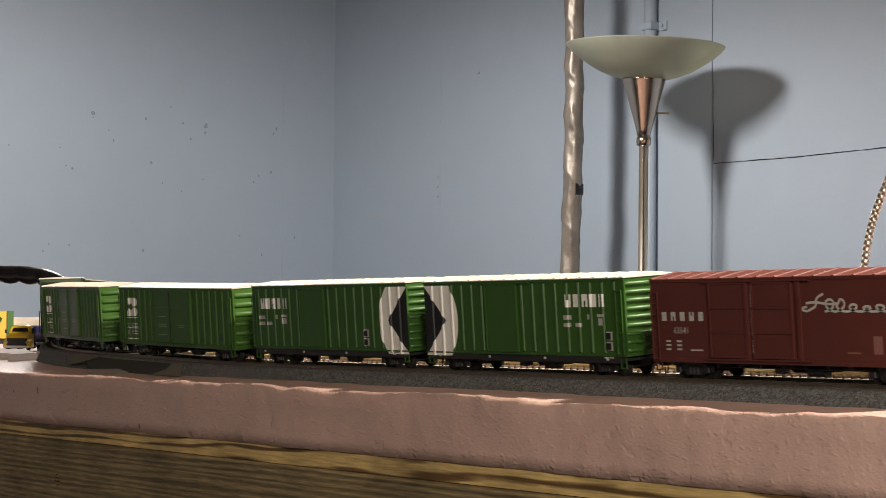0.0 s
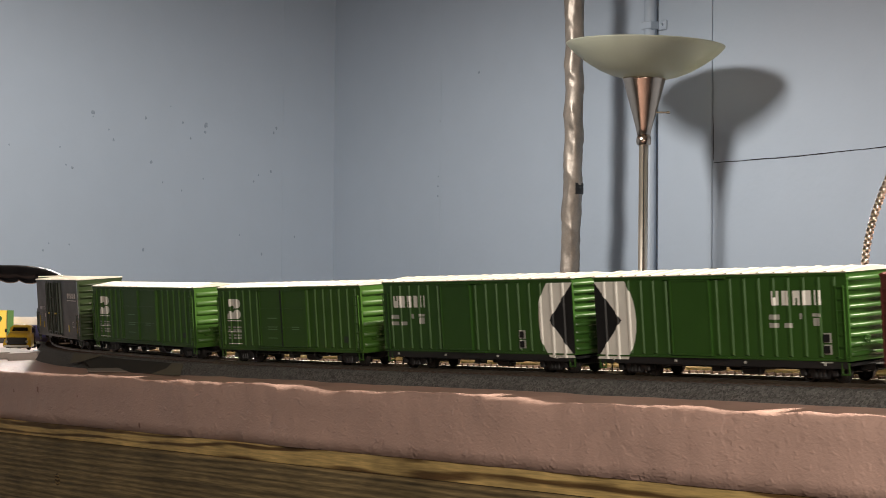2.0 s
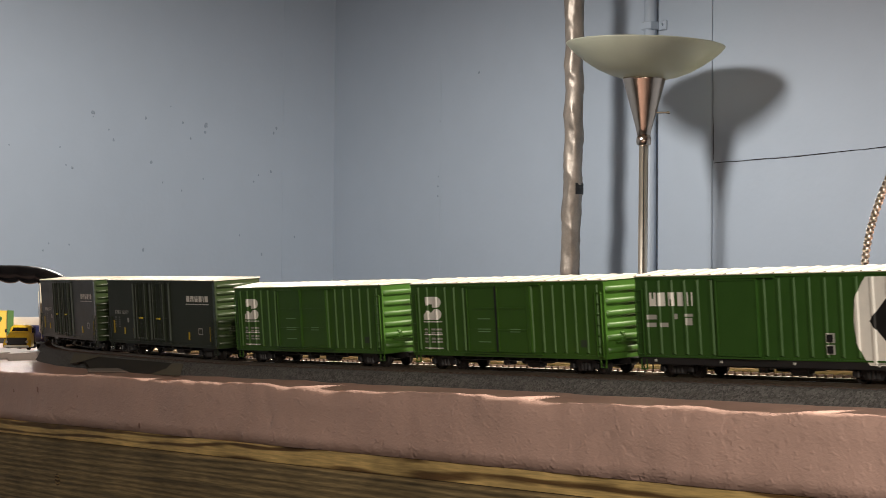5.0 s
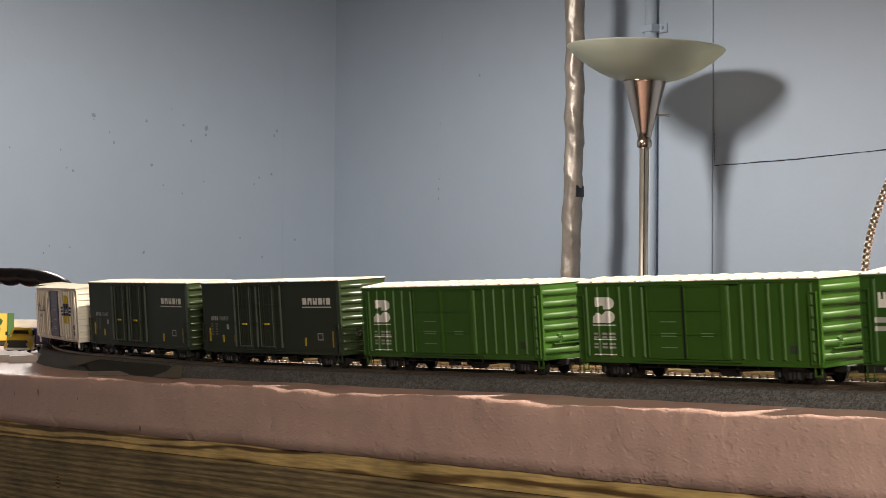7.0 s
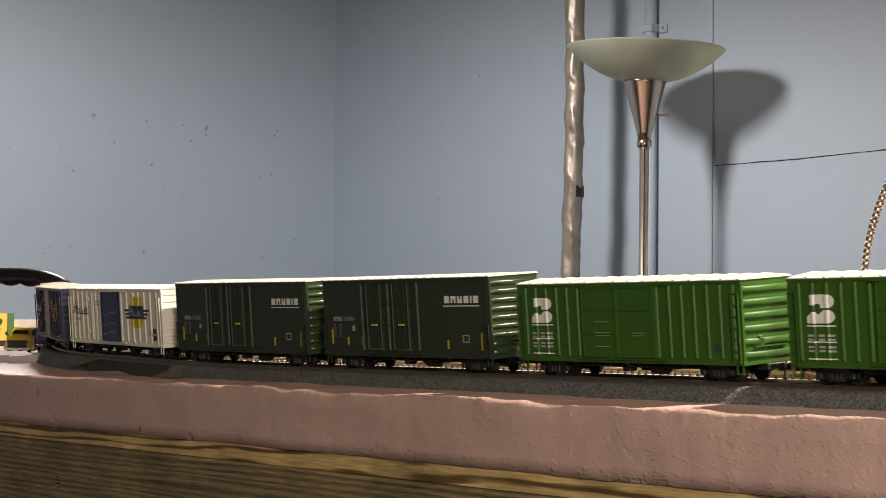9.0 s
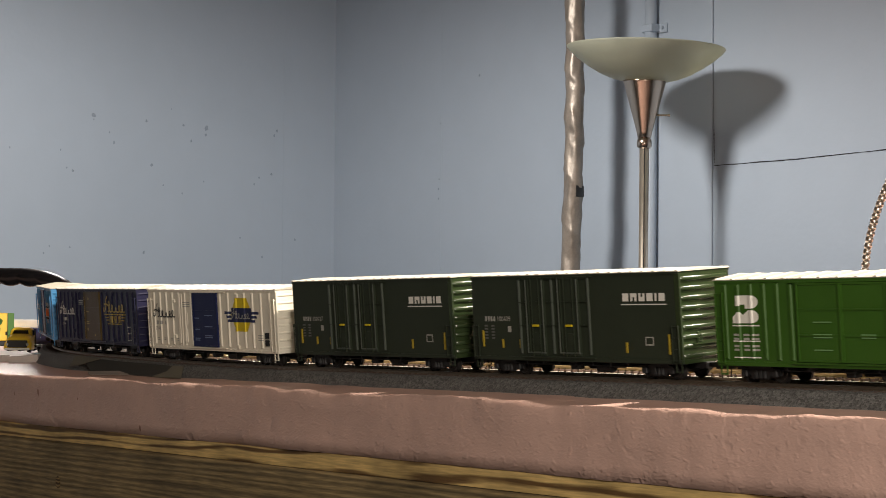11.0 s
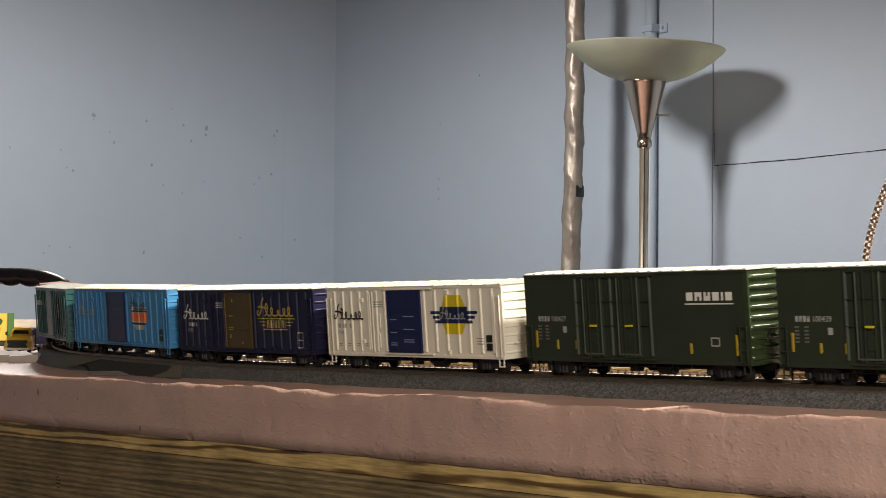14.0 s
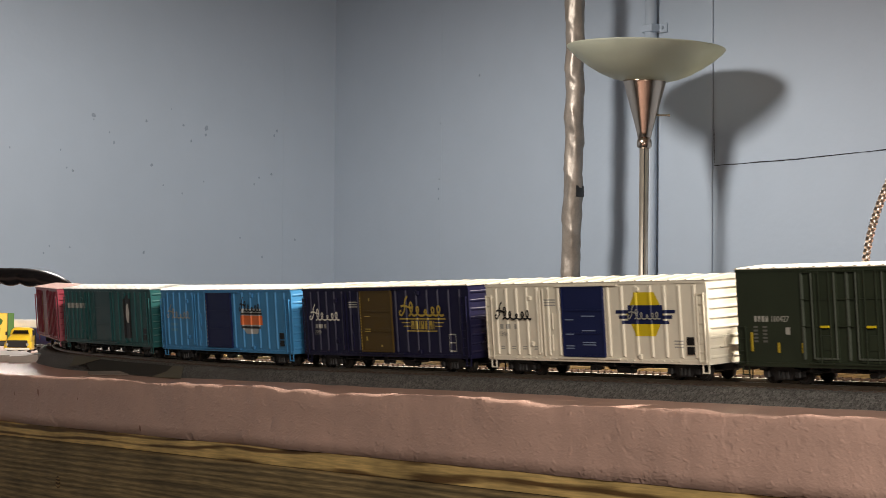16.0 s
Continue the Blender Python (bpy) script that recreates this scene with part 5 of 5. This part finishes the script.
# ---------- what stands on the table ----------
CHROME = mat("bright_chrome", (0.66, 0.59, 0.54), 0.30, 1.0, vary=0.05)


def desk_lamp():
    """Its beaded neck rises behind the train; the head hangs out of sight above."""
    th = tagged(new("desk_lamp"), "gooseneck desk lamp with a beaded chrome neck", "desk lamp")
    th.matrix_world = LAY
    base = (0.190, 0.175, FT + drop(0.175))
    part("base", lathe([(0, 0), (0.055, 0), (0.057, 0.006), (0.05, 0.014), (0.012, 0.018), (0, 0.018)], 32, m=Matrix.Translation(base)), BLACK, th, smooth=True)
    pts = []
    way = np.array([(0.178, 0.175, -0.022), (0.1785, 0.175, 0.005), (0.181, 0.175, 0.039), (0.186, 0.175, 0.058), (0.1912, 0.175, 0.0695), (0.202, 0.175, 0.0887), (0.226, 0.178, 0.122), (0.285, 0.20, 0.20), (0.38, 0.26, 0.32), (0.585, 0.40, 0.50)])
    key = np.concatenate([[0], np.cumsum(np.linalg.norm(np.diff(way, axis=0), axis=1))])
    for i in range(121):
        pts.append(Vector([float(np.interp(key[-1] * i / 120, key, way[:, c])) for c in range(3)]))
    for _ in range(6):
        pts = [pts[0]] + [(a + b * 2 + c) / 4 for a, b, c in zip(pts, pts[1:], pts[2:])] + [pts[-1]]
    dense, radii = [], []
    dist, last = 0.0, pts[0]
    for i in range(1800):
        u = i / 1799 * 120
        k = min(int(u), 119)
        p = pts[k].lerp(pts[k + 1], u - k)
        dist += (p - last).length
        last = p
        dense.append(p)
        radii.append(0.0014 + 0.0011 * abs(math.sin(dist / 0.0037 * math.pi)) ** 0.6)
    part("neck", tube(dense, 0.004, 10, radii=radii), CHROME, th, "beaded chrome gooseneck", smooth=True)
    head = lathe([(0.012, 0.06), (0.02, 0.055), (0.04, 0.03), (0.07, -0.04), (0.068, -0.04), (0.038, 0.028), (0.012, 0.05)], 32, m=Matrix.Translation((0.600, 0.415, 0.52)) @ pose(0, 0, 0, 0, 35, 30))
    part("shade", head, BLACK, th, smooth=True)


desk_lamp()

TRUCK_Y = mat("yellow_truck_plastic", (0.74, 0.50, 0.03), 0.3, vary=0.06, scale=90, coat=0.3)
WINDOW = mat("dark_windscreen", (0.02, 0.016, 0.014), 0.08)
TYRE = mat("black_tyre_rubber", (0.012, 0.012, 0.012), 0.7)


def hull(bm, sections):
    """Joins cross sections (lists of equal length) into a closed skin."""
    rings = [[bm.verts.new(p) for p in s] for s in sections]
    n = len(rings[0])
    for p, q in zip(rings, rings[1:]):
        for k in range(n):
            bm.faces.new((p[k], p[(k + 1) % n], q[(k + 1) % n], q[k]))
    bm.faces.new(rings[0])
    bm.faces.new(list(reversed(rings[-1])))
    return bm


def rounded(x, w, z0, z1, r):
    out = []
    for cy, cz, a0 in ((w - r, z0 + r, -90), (w - r, z1 - r, 0), (-w + r, z1 - r, 90), (-w + r, z0 + r, 180)):
        for k in range(4):
            a = radians(a0 + 30 * k)
            out.append((x, cy + r * math.cos(a), cz + r * math.sin(a)))
    return out


def toy_truck(m):
    """An old rounded delivery truck; it faces +x."""
    th = tagged(new("model_truck"), "yellow vintage model truck with rounded cab and black grille", "model truck")
    th.matrix_world = m
    bm = hull(bmesh.new(), [rounded(x, w, z0, z1, r) for x, w, z0, z1, r in ((0.026, 0.0110, 0.0055, 0.0140, 0.002), (0.024, 0.0122, 0.005, 0.0172, 0.004), (0.016, 0.0130, 0.005, 0.0196, 0.005), (0.009, 0.0133, 0.005, 0.0206, 0.004))])
    part("bonnet", bm, TRUCK_Y, th, smooth=True)
    bm = hull(bmesh.new(), [rounded(x, w, z0, z1, r) for x, w, z0, z1, r in ((0.0102, 0.0125, 0.005, 0.0195, 0.003), (0.0075, 0.0118, 0.005, 0.0270, 0.004), (0.000, 0.0120, 0.005, 0.0285, 0.005), (-0.008, 0.0118, 0.005, 0.0275, 0.004), (-0.009, 0.0110, 0.005, 0.0260, 0.003))])
    part("cab", bm, TRUCK_Y, th, smooth=True)
    bm = bmesh.new()
    bm.faces.new([bm.verts.new(p) for p in ((0.0104, -0.0092, 0.0212), (0.0104, 0.0092, 0.0212), (0.0085, 0.0078, 0.0252), (0.0085, -0.0078, 0.0252))])
    bmesh.ops.solidify(bm, geom=bm.faces[:], thickness=-0.0004)
    part("windscreen", bm, WINDOW, th, "dark curved windscreen")
    for s in (-1, 1):
        part("side_window", boxed(-0.006, 0.004, s * 0.0120 - 0.0003, s * 0.0120 + 0.0003, 0.0195, 0.0255, bevel=0.0002), WINDOW, th)
        part("fender", hull(bmesh.new(), [[(x, y + s * 0.0122, z) for x, y, z in rounded(x, 0.0028, 0.0035, z1, 0.0015)] for x, z1 in ((0.027, 0.0080), (0.022, 0.0125), (0.014, 0.0130), (0.007, 0.0085))]), TRUCK_Y, th, smooth=True)
        part("headlight", rod(bmesh.new(), (0.0268, s * 0.0112, 0.0095), (0.0278, s * 0.0112, 0.0095), 0.0015, 14), GREY_MARK, th, "pale round headlight")
        part("mirror", box(rod(bmesh.new(), (0.009, s * 0.0125, 0.0185), (0.010, s * 0.0160, 0.0210), 0.0003, 5), 0.0096, 0.0104, s * 0.0160 - 0.0010, s * 0.0160 + 0.0010, 0.0195, 0.0235), BLACK, th)
        for x in (0.0165, -0.040):
            w = lathe([(0.0, -0.0018), (0.0042, -0.0018), (0.0050, -0.0012), (0.0050, 0.0012), (0.0042, 0.0018), (0.0, 0.0018)], 20, m=Matrix.Translation((x, s * 0.0112, 0.005)) @ Matrix.Rotation(radians(90), 4, "X"))
            part("wheel", w, TYRE, th)
    part("grille", boxed(0.0258, 0.0276, -0.0112, 0.0112, 0.0060, 0.0140, bevel=0.0005), BLACK, th, "black grille")
    part("bumper", boxed(0.0276, 0.0292, -0.0138, 0.0138, 0.0030, 0.0056, bevel=0.0006), WHITE_MARK, th, "pale front bumper")
    part("chassis", boxed(-0.052, 0.024, -0.006, 0.006, 0.0035, 0.0062), BLACK, th)
    part("flatbed", boxed(-0.056, -0.0115, -0.0135, 0.0135, 0.0064, 0.0090, bevel=0.0004), BLACK, th)
    rk = bmesh.new()
    for k in range(5):
        y = -0.012 + 0.006 * k
        box(rk, -0.0125, -0.0115, y - 0.0005, y + 0.0005, 0.009, 0.026)
    for z in (0.014, 0.020, 0.0255):
        box(rk, -0.0126, -0.0114, -0.0128, 0.0128, z, z + 0.0008)
    part("stake_rack", rk, BLACK, th)


FACE = math.degrees(math.atan2(-0.86, 1.84))
toy_truck(on_table(-0.888, 0.140, FT, FACE - 12) @ Matrix.Scale(0.90, 4))


def toy_trailer(m):
    th = tagged(new("model_van"), "yellow model box van with green panel and markings", "model van")
    th.matrix_world = m
    part("box", boxed(-0.085, 0.0, -0.0155, 0.0155, 0.011, 0.0405, bevel=0.0008), TRUCK_Y, th)
    GREEN = mat("leaf_green_print", (0.06, 0.17, 0.03), 0.5, vary=0.1)
    part("green_end", boxed(0.0002, 0.0016, 0.0090, 0.0158, 0.0108, 0.0407, bevel=0.0003), GREEN, th, "green upright panel")
    bm = bmesh.new()
    bm.faces.new([bm.verts.new((0.0018, -0.003 + 0.0056 * (1 + 0.35 * math.sin(5 * a)) * math.cos(a), 0.029 + 0.0085 * (1 + 0.3 * math.sin(4 * a)) * math.sin(a))) for a in [k * math.pi / 10 for k in range(20)]])
    bmesh.ops.solidify(bm, geom=bm.faces[:], thickness=0.0008)
    part("green_emblem", bm, GREEN, th, "green plant shaped emblem")
    part("chassis", boxed(-0.080, -0.002, -0.008, 0.008, 0.006, 0.011), BLACK, th)
    for x in (-0.070, -0.056, -0.012):
        for s in (-1, 1):
            part("wheel", lathe([(0.0, -0.0022), (0.0045, -0.0022), (0.0054, -0.0012), (0.0054, 0.0012), (0.0045, 0.0022), (0.0, 0.0022)], 20, m=Matrix.Translation((x, s * 0.0120, 0.0054)) @ Matrix.Rotation(radians(90), 4, "X")), TYRE, th)


toy_trailer(on_table(-1.013, 0.171, FT, FACE + 2))


def tanker(m):
    th = tagged(new("model_tanker"), "white and navy model tank trailer", "model tanker")
    th.matrix_world = m
    turn = Matrix.Rotation(radians(90), 4, "Y")
    part("tank", lathe([(0, -0.060), (0.008, -0.0595), (0.0118, -0.056), (0.0128, -0.050), (0.0128, 0.050), (0.0118, 0.056), (0.008, 0.0595), (0, 0.060)], 28, m=Matrix.Translation((0, 0, 0.0215)) @ turn), mat("white_tank_plastic", (0.75, 0.72, 0.70), 0.3, coat=0.3), th, "white cylindrical tank", smooth=True)
    part("lower_shell", lathe([(0, -0.050), (0.0085, -0.049), (0.0105, -0.045), (0.0105, 0.060), (0.0085, 0.064), (0, 0.065)], 24, m=Matrix.Translation((0, -0.009, 0.0155)) @ turn), mat("navy_tank_plastic", (0.02, 0.03, 0.13), 0.3), th, "navy lower tank", smooth=True)
    part("hatch", rod(bmesh.new(), (0, 0, 0.033), (0, 0, 0.0365), 0.005, 16), NICKEL, th)
    part("chassis", boxed(-0.058, 0.058, -0.009, 0.009, 0.007, 0.014), BLACK, th)
    part("tail_lamp", boxed(0.0645, 0.0665, -0.012, -0.006, 0.016, 0.019, bevel=0.0004), ORANGE, th, "small orange lamp")
    for x in (-0.045, -0.031, 0.036, 0.049):
        for s in (-1, 1):
            part("wheel", lathe([(0.0, -0.0022), (0.0045, -0.0022), (0.0054, -0.0012), (0.0054, 0.0012), (0.0045, 0.0022), (0.0, 0.0022)], 20, m=Matrix.Translation((x, s * 0.0110, 0.0054)) @ Matrix.Rotation(radians(90), 4, "X")), TYRE, th)


tanker(on_table(-1.03, 0.242, FT, 32))


def carry_basket(m):
    """A black arched grip with finger grooves on two uprights and a low tray."""
    th = tagged(new("tool_tray"), "black tool tray with an arched finger grip handle", "tool tray")
    th.matrix_world = m
    pts, radii = [], []
    for i in range(90):
        u = -1 + 2 * i / 89
        x = 0.118 * u
        z = 0.099 - 0.030 * abs(u) ** 3.2 - 0.010 * max(0, abs(u) - 0.8)
        groove = 0.0022 * abs(math.sin((u + 0.03) * 12.5)) if abs(u) < 0.82 else 0.001
        pts.append((x, 0, z - groove * 1.0))
        radii.append(0.0108 + groove - 0.0045 * max(0, abs(u) - 0.55))
    part("grip", tube(pts, 0.012, 16, radii=radii), GRIP, th, "black arched grip with finger grooves", smooth=True)
    for s in (-1, 1):
        part("upright", tube([(s * 0.112, 0, 0.070), (s * 0.128, 0, 0.045), (s * 0.135, 0, 0.02)], 0.009, 12, radii=[0.0095, 0.008, 0.008]), BLACK, th, smooth=True)
    part("tray", box(box(boxed(-0.15, 0.15, -0.06, 0.06, 0, 0.004), -0.15, 0.15, -0.062, -0.058, 0.0, 0.026), -0.15, 0.15, 0.058, 0.062, 0.0, 0.026), BLACK, th)


GRIP = mat("glossy_black_plastic", (0.006, 0.006, 0.007), 0.24, vary=0.1, spec=0.25)
carry_basket(on_table(-1.645, 0.463, FT, 37))

# shims, strips and scraps beside the curve
SHIM = mat("dark_grey_card", (0.030, 0.030, 0.027), 0.75, vary=0.2, scale=40)
PALE = mat("pale_foam", (0.50, 0.45, 0.42), 0.7, vary=0.12, scale=40)
KHAKI = mat("khaki_card", (0.12, 0.112, 0.085), 0.75, vary=0.15, scale=40)
SLIVER = mat("grey_foam_sliver", (0.26, 0.23, 0.21), 0.7, vary=0.15, scale=60)


def plate(name, corners, t, material, label, category, parent=None):
    """A thin flat piece given by its upper corners on the table."""
    bm = bmesh.new()
    top = [bm.verts.new(c) for c in corners]
    bot = [bm.verts.new((c[0], c[1], c[2] - t)) for c in corners]
    n = len(corners)
    bm.faces.new(top)
    bm.faces.new(list(reversed(bot)))
    for k in range(n):
        bm.faces.new((top[k], bot[k], bot[(k + 1) % n], top[(k + 1) % n]))
    ob = part(name, bm, material, parent, label if parent else "")
    if not parent:
        tagged(ob, label, category)
        ob.matrix_world = LAY
    return ob


def edge(u, o, z):
    p, a = track(u)
    q = p + Vector((-math.sin(a), -math.cos(a))) * o
    return (q.x, q.y, z + drop(q.y) + lift(u) * min(1.0, max(0.0, (z + 0.0178) / 0.005)))


shim = tagged(new("card_shim"), "dark grey card shim leaning on the roadbed", "card shim")
shim.matrix_world = LAY
plate("card", [edge(-0.500, 0.021, -0.0120), edge(-0.325, 0.021, -0.0122), edge(-0.300, 0.033, -0.0178), edge(-0.445, 0.033, -0.0178)], 0.0006, SHIM, "", "", shim)
plate("khaki_patch", [edge(-0.515, 0.0208, -0.0110), edge(-0.455, 0.0208, -0.0110), edge(-0.480, 0.0280, -0.0146), edge(-0.500, 0.0300, -0.0158)], 0.0006, KHAKI, "khaki patch", "", shim)
plate("khaki_patch", [edge(-0.325, 0.0225, -0.0118), edge(-0.308, 0.0225, -0.0118), edge(-0.292, 0.0345, -0.0176), edge(-0.335, 0.0345, -0.0176), edge(-0.322, 0.0290, -0.0146)], 0.0006, KHAKI, "khaki patch", "", shim)
plate("foam_sliver", [(-0.440, -0.0150, -0.0160), (-0.405, -0.0060, -0.0158), (-0.375, -0.0140, -0.0168), (-0.425, -0.0215, -0.0172)], 0.0008, SLIVER, "thin curled grey foam sliver", "foam scrap")
plate("foam_block", [(-0.6790, 0.0290, -0.0120), (-0.6590, 0.0480, -0.0120), (-0.6690, 0.0570, -0.0120), (-0.7040, 0.0440, -0.0120)], 0.0064, PALE, "small pale grey foam block beside the roadbed", "foam offcut")
plate("foam_offcut", [(-0.7250, 0.0360, -0.0125), (-0.6950, 0.0610, -0.0125), (-0.7500, 0.0780, -0.0125), (-0.900, 0.0720, -0.0125), (-0.900, 0.0400, -0.0125)], 0.0060, PALE, "thin pale grey foam offcut before the trucks", "foam offcut")
plate("track_joiner", [(-0.6890, 0.0585, -0.0118), (-0.6640, 0.0540, -0.0118), (-0.6580, 0.0590, -0.0118), (-0.6790, 0.0650, -0.0118)], 0.0040, mat("pale_blue_plastic", (0.30, 0.36, 0.40), 0.5), "pale blue grey track connector", "track connector")

PAPER = mat("white_paper", (0.78, 0.76, 0.72), 0.7, vary=0.04, scale=20)
for x, y, w, h, a in ((-0.60, 0.285, 0.216, 0.14, 14), (-0.33, 0.19, 0.216, 0.14, -9), (-0.02, 0.16, 0.15, 0.10, 6)):
    sheet = tagged(part("paper_sheet", boxed(-w / 2, w / 2, -h / 2, h / 2, 0.0003, 0.0011), PAPER), "loose white paper sheet lying behind the tracks", "paper sheet", "paper sheets on the table")
    sheet.matrix_world = on_table(x, y, FT + 0.0002, a)

motions()
